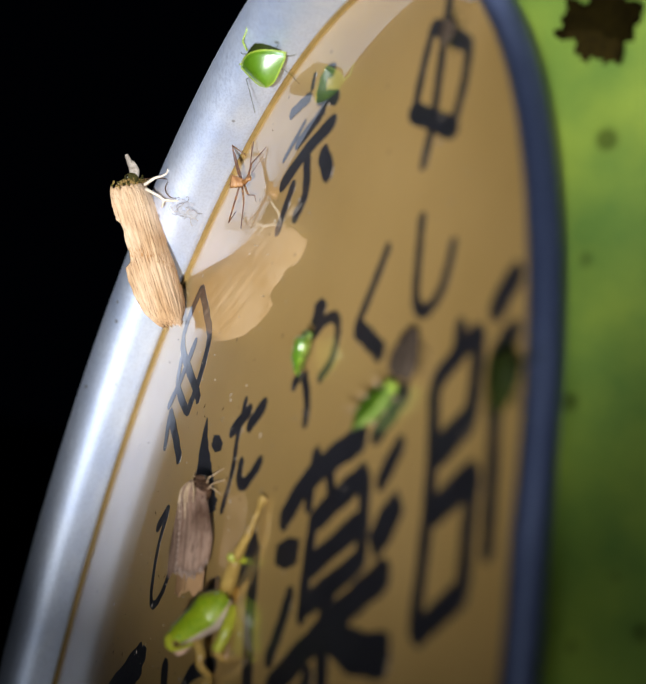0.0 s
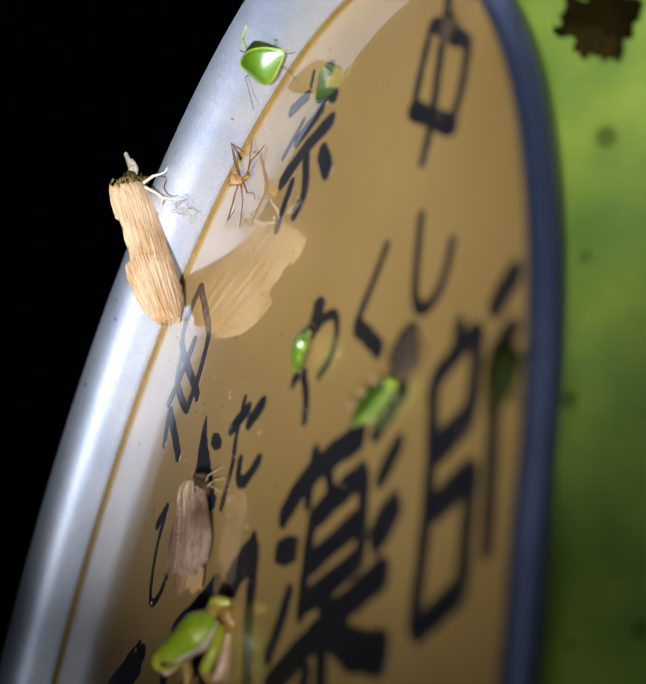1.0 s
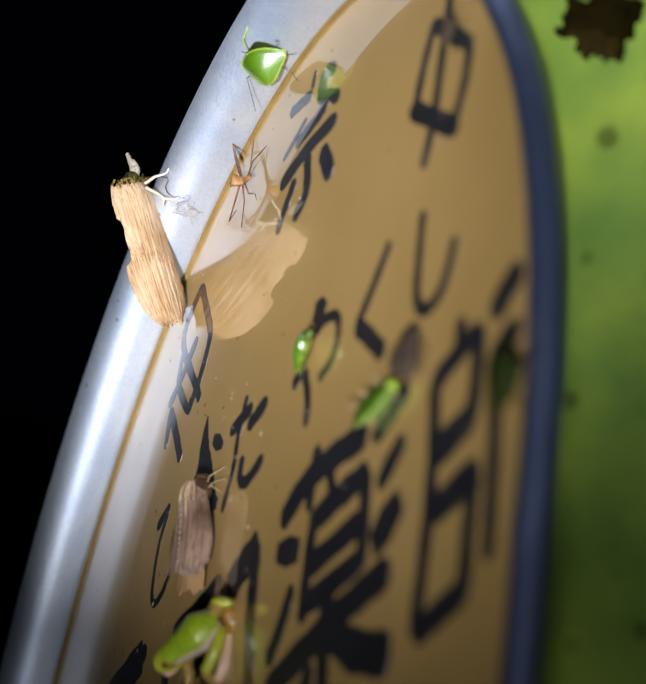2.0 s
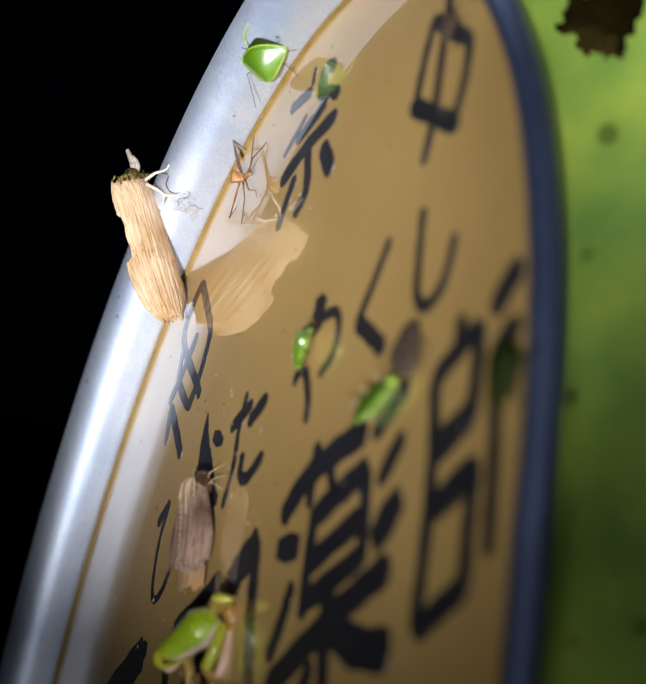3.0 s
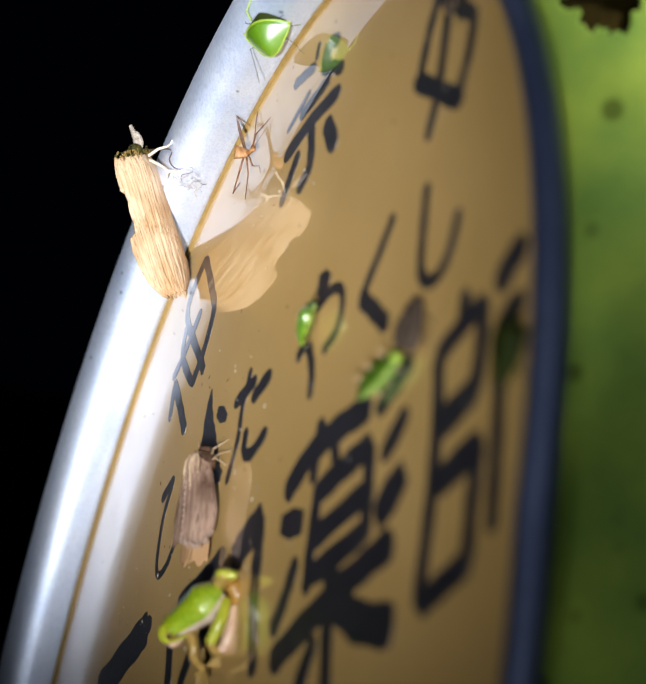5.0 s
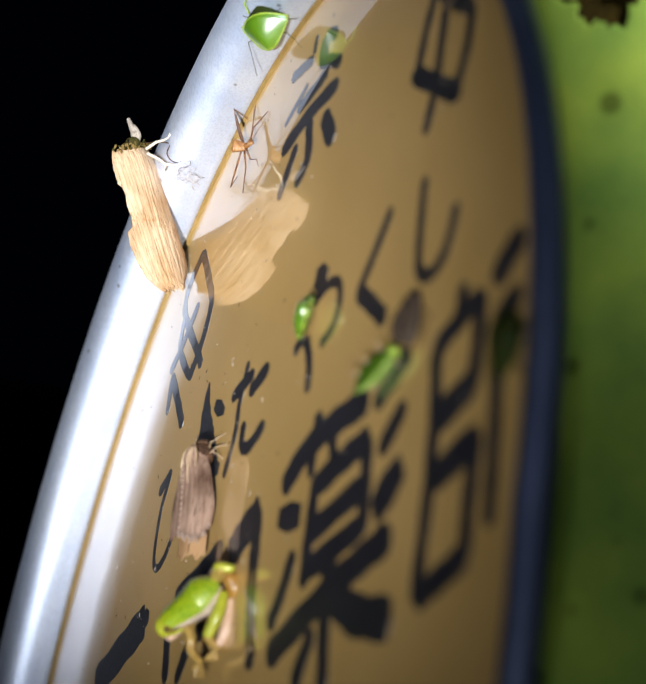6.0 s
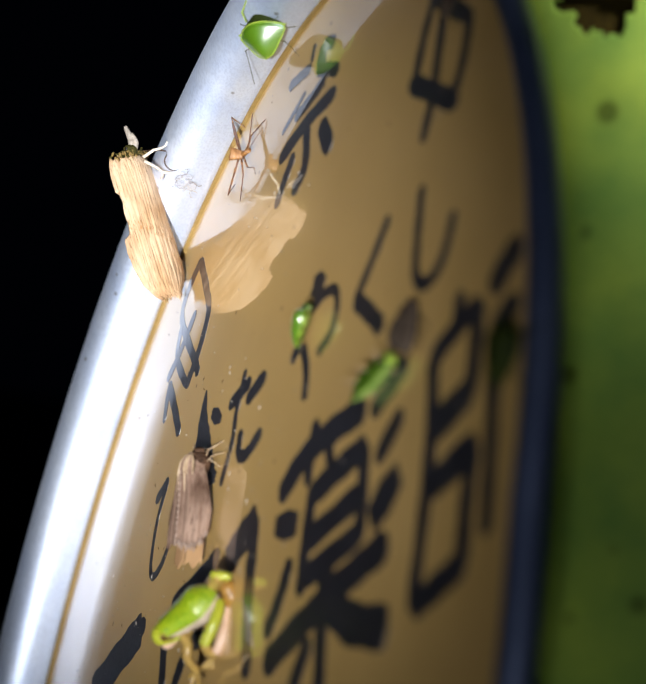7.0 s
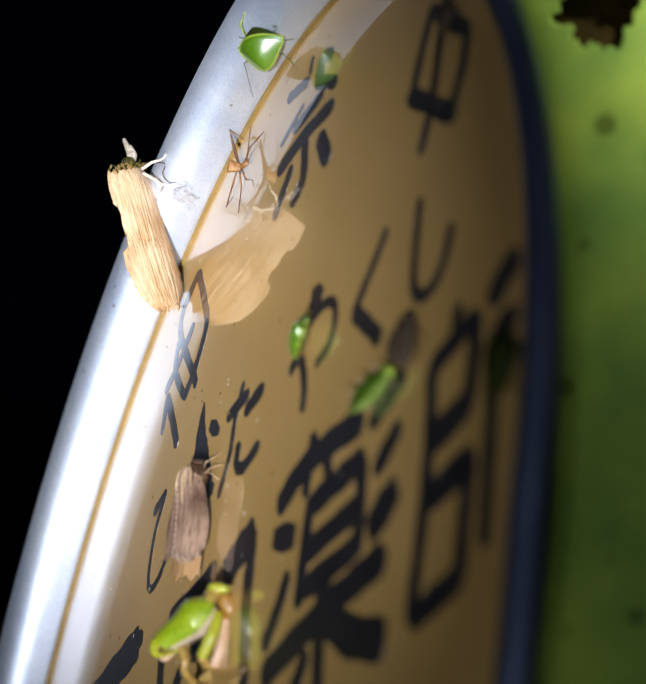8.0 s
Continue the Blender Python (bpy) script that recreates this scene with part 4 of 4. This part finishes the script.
box = part("abdomen", solid(flared, 24, 16, True), AMBER, bug, "amber boxy ribbed abdomen")
box.matrix_local = BOARD.inverted() @ board_pose(-23.0, 117.5, 4.0, (-0.36, -0.05, 0.90), (0, 1, 0))
for k in range(3):
    part("rib", limb([(0.75, -0.8, -0.7 + 0.7 * k), (0.95, 0.4, -0.95 + 0.95 * k), (1.1, 1.5, -1.25 + 1.25 * k)], 0.1, 3, 5), BROWN_LEG, box)
part("head", egg(1.2, 0.9, 0.5, 0, 0.9), AMBER, bug).location = Vector((-20.0, 118.4, 2.5)) * MM
for pts in ([(-22.9, 117.6, 3.0), (-33.8, 127.3, 3.6), (-32.8, 125.7, 0.3)], [(-21.5, 118, 2.8), (-22.5, 120, 2.0), (-29.9, 128.6, 0.2)],
            [(-21, 118.2, 2.6), (-23.7, 122.4, 1.5), (-20.2, 125.8, 0.2)], [(-23.5, 117.3, 3.2), (-27.9, 109.5, 2.6), (-31.7, 112.8, 0.4)],
            [(-22.5, 117, 3.0), (-22.0, 113.5, 2.0), (-26.2, 108.6, 0.2)], [(-21.8, 117.2, 2.8), (-20.1, 114.9, 2.0), (-15.6, 114.3, 2.0), (-19.4, 113.8, 0.2)]):
    leg = part("leg", stick(pts, [0.22, 0.14, 0.08, 0.06][:len(pts)]), BROWN_LEG, bug)
    for k in (0.3, 0.6, 0.85):
        at = Vector(pts[0]).lerp(Vector(pts[1]), k)
        part("pale_band", stick([at, at.lerp(Vector(pts[1]), 0.15)], [0.25, 0.23]), AMBER, leg)
part("forearm", limb([(-32.6, 126.2, 3.5), (-29.5, 123.4, 3.4), (-26.0, 120.3, 3.2), (-23.5, 118.2, 3.0)], [0.18, 0.36, 0.4, 0.25]), BROWN_LEG, bug, "thick dark raptorial forearm")
part("antenna", stick([(-20, 118.6, 2.6), (-18, 121, 3.4), (-22, 127, 3.0)], [0.1, 0.07, 0.04]), BROWN_LEG, bug)
part("antenna", stick([(-19.8, 118.4, 2.6), (-16, 119, 3.4), (-14, 122.5, 2.4)], [0.1, 0.07, 0.04]), BROWN_LEG, bug)

# shed insect skin on the tube
def crumple(a, t):
    n = noise.noise(Vector((math.cos(a * 2 * math.pi) * t * 2.6, math.sin(a * 2 * math.pi) * t * 2.6, 2.3)))
    ang, rad = 2 * math.pi * a, (0.15 + 0.85 * t) * (1 + 0.28 * math.sin(a * 17) + 0.2 * math.sin(a * 29 + 1))
    return (math.cos(ang) * 2.2 * rad + n * 0.5, math.sin(ang) * 3.2 * rad, n * 1.8 + 0.2 * math.sin(a * 25) * t)


husk = thing("shed_skin", board_pose(-47.6, 113.3, 7.7, (0.5, 0.5, 0.7), (0.72, -0.66, 0.2)), "crumpled papery shed insect skin stuck to the tube", "husk")
part("skin", thick(crumple, 26, 10, 0.05), SKIN, husk)
curl = random.Random(3)
for k in range(9):
    x, y, turn, line = curl.uniform(-1.8, 1.4), curl.uniform(-2.4, 2.2), curl.uniform(0, 6.3), []
    for j in range(7):
        line.append((x, y, 0.5 + 0.3 * math.sin(j * 1.3 + k)))
        turn += curl.uniform(-0.9, 1.0)
        x, y = x + 0.55 * math.cos(turn), y + 0.55 * math.sin(turn)
    part("thread", limb(line, 0.055, 3, 5), BROWN_FUR if k % 2 else PALE_FUR, husk)

# the tree frog
frog = thing("tree_frog", board_pose(10.9, 25.6, 6.1, (-0.45, -0.72, 0.47), (0.15, 0.3, 0.95)),
             "small bright green tree frog climbing head down on the acrylic", "frog")


def frog_skin(top):
    def f(a, t):
        y = -7.6 + 14.3 * t
        # deep at the rump, tapering in straight lines to a blunt wedge of a head
        swell = ((t + 0.01) / 0.31) ** 0.42 if t < 0.30 else 1 - 0.56 * ((t - 0.30) / 0.70) ** 1.15
        w = 4.1 * swell
        h = (3.5 if top else 3.4) * swell * (1 + 0.05 * math.sin(t * 9))
        ang = math.pi * (-0.02 + 0.98 * a) if top else math.pi * (-0.02 - 1.02 * a)
        x, z = math.cos(ang) * w, math.sin(ang) * h
        if top:
            z += 0.5 * math.exp(-((t - 0.86) / 0.06) ** 2 - ((abs(x) - 2.2) / 0.9) ** 2)
        return (x, y, z)
    bm = solid(f, 22, 26)
    return bm


part("back", frog_skin(True), FROG_BACK, frog, "smooth bright green back")
part("snout", egg(4.6, 4.5, 1.85, -0.15, 0.9), FROG_YELLOW, frog, "yellow-green snout and brow").location = (-0.2 * MM, 5.4 * MM, 0.15 * MM)
part("chin", egg(4.4, 4.0, 1.3, -0.1, 1.1), FROG_PINK, frog, "pale pinkish chin").location = (-0.4 * MM, 5.4 * MM, -1.5 * MM)
part("belly", frog_skin(False), FROG_BELLY, frog, "pale granular belly")
for s in (-1, 1):
    e = part("eye", egg(1.4, 1.2, 0.65, 0, 1, n=10, k=14), GOLD, frog, "golden eye")
    e.location = (s * 2.15 * MM, 5.0 * MM, 0.95 * MM)
    part("pupil", egg(0.9, 0.5, 0.3, 0, 1, n=8, k=10), EYE, e).location = (s * 0.5 * MM, 0, 0.1 * MM)
    part("eye_stripe", limb([(s * 1.5, 6.6, 0.55), (s * 2.5, 5.6, 0.75), (s * 3.15, 4.4, 0.5), (s * 3.5, 3.0, 0.1)], [0.08, 0.14, 0.16, 0.08]), BROWN_LEG, frog, "faint brown eye stripe")
    part("lip", limb([(s * 0.2, 7.6, -0.1), (s * 1.9, 6.4, -0.2), (s * 3.0, 4.2, -0.3), (s * 3.3, 2.6, -0.6)], [0.35, 0.4, 0.42, 0.3]), FROG_YELLOW, frog, "yellow lip line")
    wrist = Vector((s * 6.6 if s < 0 else 4.0, 4.0, -6.4))
    arm = part("foreleg", limb([(s * 2.8, 2.2, -1.6), (s * 5.0, 2.2, -2.2), (s * 6.0, 3.4, -3.0) if s < 0 else (4.9, 3.6, -4.0), (s * 6.6, 3.9, -4.8) if s < 0 else (4.5, 3.6, -5.4), wrist], [1.1, 1.0, 0.85, 0.75, 0.65]), FROG_LEG, frog)
    for k in range(4):
        ang = radians(-75 + 50 * k)
        tip = wrist + Vector((2.6 * math.sin(ang), 2.4 * math.cos(ang) + 0.4, -1.0))
        part("toe", limb([wrist, wrist.lerp(tip, 0.5) + Vector((0, 0, 0.15)), tip], [0.42, 0.3, 0.5]), FROG_LEG, arm)
# the folded near hind leg
near = part("hind_leg", limb([(-1.4, -7.2, -1.2), (-3.2, -6.0, -1.6), (-5.0, -4.2, -1.9), (-6.3, -0.8, -3.0)], [0.9, 1.15, 1.2, 1.1]), FROG_YELLOW, frog, "yellow-green folded thigh")
part("shank", limb([(-7.1, -1.2, -5.6), (-6.3, -2.9, -5.1), (-4.7, -5.1, -4.3), (-2.2, -7.4, -3.0)], [0.9, 1.15, 1.25, 0.95]), FROG_PINK, near, "pinkish shank")
part("knee", limb([(-6.3, -0.8, -3.0), (-6.5, -0.4, -4.6), (-6.2, -0.7, -6.3)], [1.1, 0.85, 0.9]), FROG_LEG, near)
part("foot", limb([(-1.3, -6.9, -3.9), (-2.6, -5.0, -6.2), (-4.6, -2.2, -7.4)], [0.9, 0.8, 0.7]), FROG_LEG, near)
for k in range(4):
    part("toe", limb([(-4.6, -2.2, -7.4), (-5.9 + k * 0.4, -0.4 + 0.5 * k, -7.8), (-7.4 + k * 0.9, 0.8 + 1.2 * k, -8.2)], [0.45, 0.32, 0.5]), FROG_LEG, near)
part("rump", limb([(0.4, -9.6, -0.2), (-0.7, -9.2, -2.4), (-2.0, -8.0, -4.4), (-3.4, -6.6, -6.0)], [1.4, 2.1, 1.7, 0.8]), FROG_RUST, frog, "rusty orange back of the thigh")
# the far hind leg, stretched out at first and then drawn in
THIGH, SHANK, FOOT = 7.6, 7.0, 7.0
thigh = part("thigh", limb([(0, -0.4, 0), (0, 2.5, 0.2), (0, THIGH, 0)], [1.6, 1.7, 1.2]), FROG_LEG, frog, "tan stretched thigh")
shank = part("shank", limb([(0, 0, 0), (0, 2.6, 0.1), (0, SHANK, 0)], [1.0, 1.05, 0.65]), FROG_LEG, frog, "tan shank")
part("knee", limb([(0, 0.2, -2.0), (0, 0.3, -0.7), (0, 0.4, 0.7), (0, 0.4, 1.6)], [0.6, 0.95, 1.0, 0.65]), FROG_YELLOW, shank, "yellow-green knee")
foot = part("foot", limb([(0, 0, 0), (0, 2.2, 0), (0, 4.0, 0)], [0.6, 0.5, 0.36]), FROG_LEG, frog)
for k in range(4):
    part("toe", limb([(0, 3.9, 0), ((k - 1.5) * 0.5, 5.2, 0.1), ((k - 1.5) * 1.1, FOOT - 0.3 * abs(k - 1.5), 0)], [0.3, 0.22, 0.36]), FROG_LEG, foot)


# the green leaf behind the edge of the board
def leaf_material():
    m, t, b = nodes_of("spotted_leaf")
    co = t.nodes.new("ShaderNodeTexCoord")
    n1 = t.nodes.new("ShaderNodeTexNoise")
    n1.inputs["Scale"].default_value, n1.inputs["Detail"].default_value = 60, 4
    vo = t.nodes.new("ShaderNodeTexVoronoi")
    vo.inputs["Scale"].default_value = 85
    for n in (n1, vo):
        t.links.new(co.outputs["Object"], n.inputs["Vector"])
    r = t.nodes.new("ShaderNodeValToRGB")
    r.color_ramp.elements[0].position, r.color_ramp.elements[1].position = 0.3, 0.7
    r.color_ramp.elements[0].color, r.color_ramp.elements[1].color = (0.088, 0.170, 0.032, 1), (0.205, 0.290, 0.042, 1)
    t.links.new(n1.outputs["Fac"], r.inputs["Fac"])
    sp = t.nodes.new("ShaderNodeValToRGB")
    sp.color_ramp.elements[0].position, sp.color_ramp.elements[1].position = 0.10, 0.22
    sp.color_ramp.elements[0].color, sp.color_ramp.elements[1].color = (0.22, 0.22, 0.10, 1), (1, 1, 1, 1)
    t.links.new(vo.outputs["Distance"], sp.inputs["Fac"])
    mx = t.nodes.new("ShaderNodeMix")
    mx.data_type, mx.blend_type = "RGBA", "MULTIPLY"
    mx.inputs["Factor"].default_value = 0.75
    t.links.new(r.outputs["Color"], mx.inputs["A"])
    t.links.new(sp.outputs["Color"], mx.inputs["B"])
    t.links.new(mx.outputs["Result"], b.inputs["Base Color"])
    b.inputs["Roughness"].default_value = 0.7
    b.inputs["Specular IOR Level"].default_value = 0.15
    return m


LEAF = leaf_material()
BACKING = surface("near_black_brown", (0.003, 0.002, 0.0006), (0.026, 0.018, 0.003), 160, 0.95, spec=0.05)
ACROSS, ALONG = Vector((0.62, 0.12, -0.77)), Vector((0.0, 0.978, 0.208))
OVER = ACROSS.cross(ALONG).normalized()
ROOT = Vector((55.7, 100.3, -20))
HOLE = Vector((15.3, 39.5))


def leaf_point(x, y, lift=0.0):
    """x from the near edge across, y along, millimetres."""
    bend = -0.0018 * (x - 25) ** 2 - 0.012 * min(0, x - 24) ** 2 + 0.004 * max(-90, min(0, y + 5)) ** 2
    return ROOT + ACROSS * x + ALONG * y + OVER * (bend + lift + 0.35 * noise.noise(Vector((x * 0.12, y * 0.12, 0.5))))


leaf = thing("leaf", BOARD, "large green leaf with dark spots and an eaten hole", "leaf")
bm = bmesh.new()
NX, NY = 200, 520
keep = {}
for i in range(NX + 1):
    for j in range(NY + 1):
        x, y = i * 76 / NX, -150 + j * 270 / NY
        side = 1 - abs((y + 15) / 136) ** 3
        if side <= 0:
            continue
        xx = 35 + (x - 38) * side ** 0.5
        d = Vector((xx, y)) - HOLE
        rim = 6.6 + 2.4 * noise.noise(Vector((d.normalized().x * 1.6, d.normalized().y * 1.6, 3.0))) + 2.2 * noise.noise(Vector((d.normalized().x * 4, d.normalized().y * 4, 1.0))) + 1.2 * noise.noise(Vector((d.normalized().x * 11, d.normalized().y * 11, 5.0)))
        if Vector((d.x, d.y * 1.35)).length < rim:
            continue
        keep[i, j] = bm.verts.new(leaf_point(xx, y) * MM)
for (i, j) in list(keep):
    q = [keep.get(k) for k in ((i, j), (i + 1, j), (i + 1, j + 1), (i, j + 1))]
    if all(q):
        bm.faces.new(q)
bmesh.ops.recalc_face_normals(bm, faces=bm.faces)
bmesh.ops.solidify(bm, geom=bm.faces[:], thickness=0.3 * MM)
part("blade", bm, LEAF, leaf)
part("midrib", limb([leaf_point(35, -150 + 14 * k, -0.9) for k in range(18)], [1.2 - 0.05 * k for k in range(18)]), LEAF, leaf)
part("stalk", limb([leaf_point(35, -148, -0.9), leaf_point(38, -190, -6), leaf_point(40, -420, -30), leaf_point(40, -900, -40), leaf_point(40, -1640, -40)], [1.3, 1.4, 2, 2.6, 3]), LEAF, leaf)


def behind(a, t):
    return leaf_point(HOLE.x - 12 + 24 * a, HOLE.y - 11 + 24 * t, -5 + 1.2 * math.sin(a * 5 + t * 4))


# sheet added behind the hole to give its near-black brown inside
backing = thing("hole_backing", BOARD, "near-black brown sheet behind the eaten hole", "leaf")
part("blade", thick(behind, 10, 10, 0.3), BACKING, backing)


# hand torch outside the view sweeps the board; added unseen fill lights the leaf
def glow(name, strength, colour):
    m = bpy.data.materials.new(name)
    m.use_nodes = True
    m.node_tree.nodes.clear()
    e = m.node_tree.nodes.new("ShaderNodeEmission")
    e.inputs["Color"].default_value, e.inputs["Strength"].default_value = (*colour, 1), strength
    m.node_tree.links.new(e.outputs[0], m.node_tree.nodes.new("ShaderNodeOutputMaterial").inputs[0])
    return m


CASE = surface("black_torch_case", (0.006, 0.006, 0.006), (0.012, 0.012, 0.012), 300, 0.6)


def lathe(profile, sides=40):
    """A turned shell round local z from (radius, z) pairs in millimetres."""
    return solid(lambda a, t: (profile[round(t * (len(profile) - 1))][0] * math.cos(2 * math.pi * a),
                               profile[round(t * (len(profile) - 1))][0] * math.sin(2 * math.pi * a), profile[round(t * (len(profile) - 1))][1]), sides, len(profile) - 1, True)


def hand_torch(m, lens, bore, deep, shine, spill, label):
    """A torch that shines along its local -z: a round lens at the bottom of a deep bore."""
    ob = thing("torch", m, label, "torch", "hand torches")
    part("lens", lathe([(0.01, 0), (lens * 0.5, 0), (lens, 0)]), shine, ob, "bright white lens", smooth=False)
    part("head", lathe([(lens * 0.98, 1), (bore, 0.5), (bore, -deep), (bore + 2.5, -deep), (bore + 3, -deep + 8), (bore + 3, 4), (bore * 0.7, 14), (0.01, 14)]), CASE, ob, "black deep torch head")
    part("grip", lathe([(0.01, 13), (bore * 0.62, 13.5), (bore * 0.62, 60), (bore * 0.66, 62), (bore * 0.66, 104), (bore * 0.5, 108), (0.01, 108)]), CASE, ob, "black knurled grip")
    # glowing ring added to give the beam a dim wide spill
    part("spill_ring", lathe([(bore + 0.2, -deep - 0.4), (bore + 1.3, -deep - 0.8), (bore + 2.4, -deep - 0.4)]), glow("spill_glow", spill, (0.92, 0.96, 1.0)), ob, "glowing ring added as dim wide fill light")
    part("switch", egg(9, 7, 2.5), surface("red_button", (0.2, 0.01, 0.01), (0.3, 0.02, 0.015), 300, 0.5), ob, "red rubber switch").location = (0, bore * 0.62 * MM, 40 * MM)
    return ob


torch = hand_torch(look((0.700, -0.340, 1.390), (-0.090, 0, 1.632)), 9.0, 18.5, 160, glow("torch_glow", TORCH, (0.94, 0.965, 1.0)), SPILL, "black hand torch shining along the board")
# fill lamp added out of view to keep the leaf bright
leaf_fill = hand_torch(look((0.175, 0.012, 1.705), (0.090, 0.05, 1.668)), 5, 8, 20, glow("leaf_fill_glow", LEAF_FILL, (1.0, 0.98, 0.9)), 0.1, "small unseen torch added to brighten the leaf")


def motions():
    """The frog creeps down a step and draws its far hind leg in; the torch is swung."""
    eye = (0.700, -0.340, 1.390)
    walk(torch, [(t, look(eye, aim)) for t, aim in (
        (0.0, (-0.096, -0.010, 1.651)), (3.0, (-0.100, -0.014, 1.648)), (4.5, (-0.100, -0.020, 1.632)),
        (6.5, (-0.101, -0.032, 1.603)), (8.0, (-0.106, -0.038, 1.597)))])
    walk(leaf_fill, [(0.0, look((0.212, -0.004, 1.721), (0.090, 0.05, 1.674))), (1.5, look((0.210, -0.003, 1.721), (0.090, 0.05, 1.674))),
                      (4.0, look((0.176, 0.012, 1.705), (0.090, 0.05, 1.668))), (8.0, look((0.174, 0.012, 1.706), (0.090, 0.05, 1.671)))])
    base = Vector((10.9, 25.6, 6.1))
    steps = [(0.0, 4.3, -1.4), (0.1, 3.4, -1.2), (0.2, 1.1, -0.6), (0.3, 0.1, -0.4), (0.4, -0.5, -0.2), (0.5, -0.4, -0.1),
             (0.6, -0.2, 0.0), (0.8, 0.0, 0.0), (8.0, 0.0, 0.0)]
    ends = {0.0: ((17.5, 44.4, 2.2), (21.8, 50.2, 1.7), (20.8, 54.0, 0.7)), 0.1: ((16.3, 43.8, 2.2), (21.7, 48.9, 1.7), (21.0, 54.0, 0.7)),
            0.2: ((14.5, 41.9, 2.2), (20.7, 47.6, 1.7), (21.4, 53.8, 0.7)), 0.3: ((14.0, 40.9, 2.2), (21.2, 47.3, 1.7), (20.6, 53.9, 0.7)),
            0.4: ((13.9, 41.0, 2.2), (21.0, 48.0, 1.7), (20.8, 53.8, 0.7)), 0.5: ((12.5, 38.5, 2.2), (17.4, 44.1, 1.7), (14.7, 50.6, 0.7)),
            0.6: ((9.0, 35.9, 2.6), (12.5, 41.0, 1.8), (11.1, 47.7, 0.7))}
    drawn_in = ((-2.0, -11.2, 3.7), (2.6, -9.4, -1.8), (3.6, -14.0, -4.0))
    whole, rows = [], {thigh: [], shank: [], foot: []}
    for t, dy, dz in steps:
        m = board_pose(base.x, base.y + dy, base.z + dz, (-0.45, -0.72, 0.47), (0.15, 0.3, 0.95))
        whole.append((t, m))
        back = m.inverted() @ BOARD
        at = Vector((2.4, -7.2, -0.6)) * MM
        goals = [back @ (Vector(e) * MM) for e in ends[t]] if t in ends else [Vector(e) * MM for e in drawn_in]
        for ob, length, goal in zip((thigh, shank, foot), (THIGH, SHANK, FOOT), goals):
            way = (goal - at).normalized()
            side = way.cross(back.to_3x3() @ Vector((0, 0, 1))).normalized()
            turn = Matrix((side, way, side.cross(way))).transposed().to_4x4()
            rows[ob].append((t, Matrix.Translation(at) @ turn))
            at = at + way * length * MM
    walk(frog, whole)
    for ob, keys in rows.items():
        walk(ob, keys)


motions()
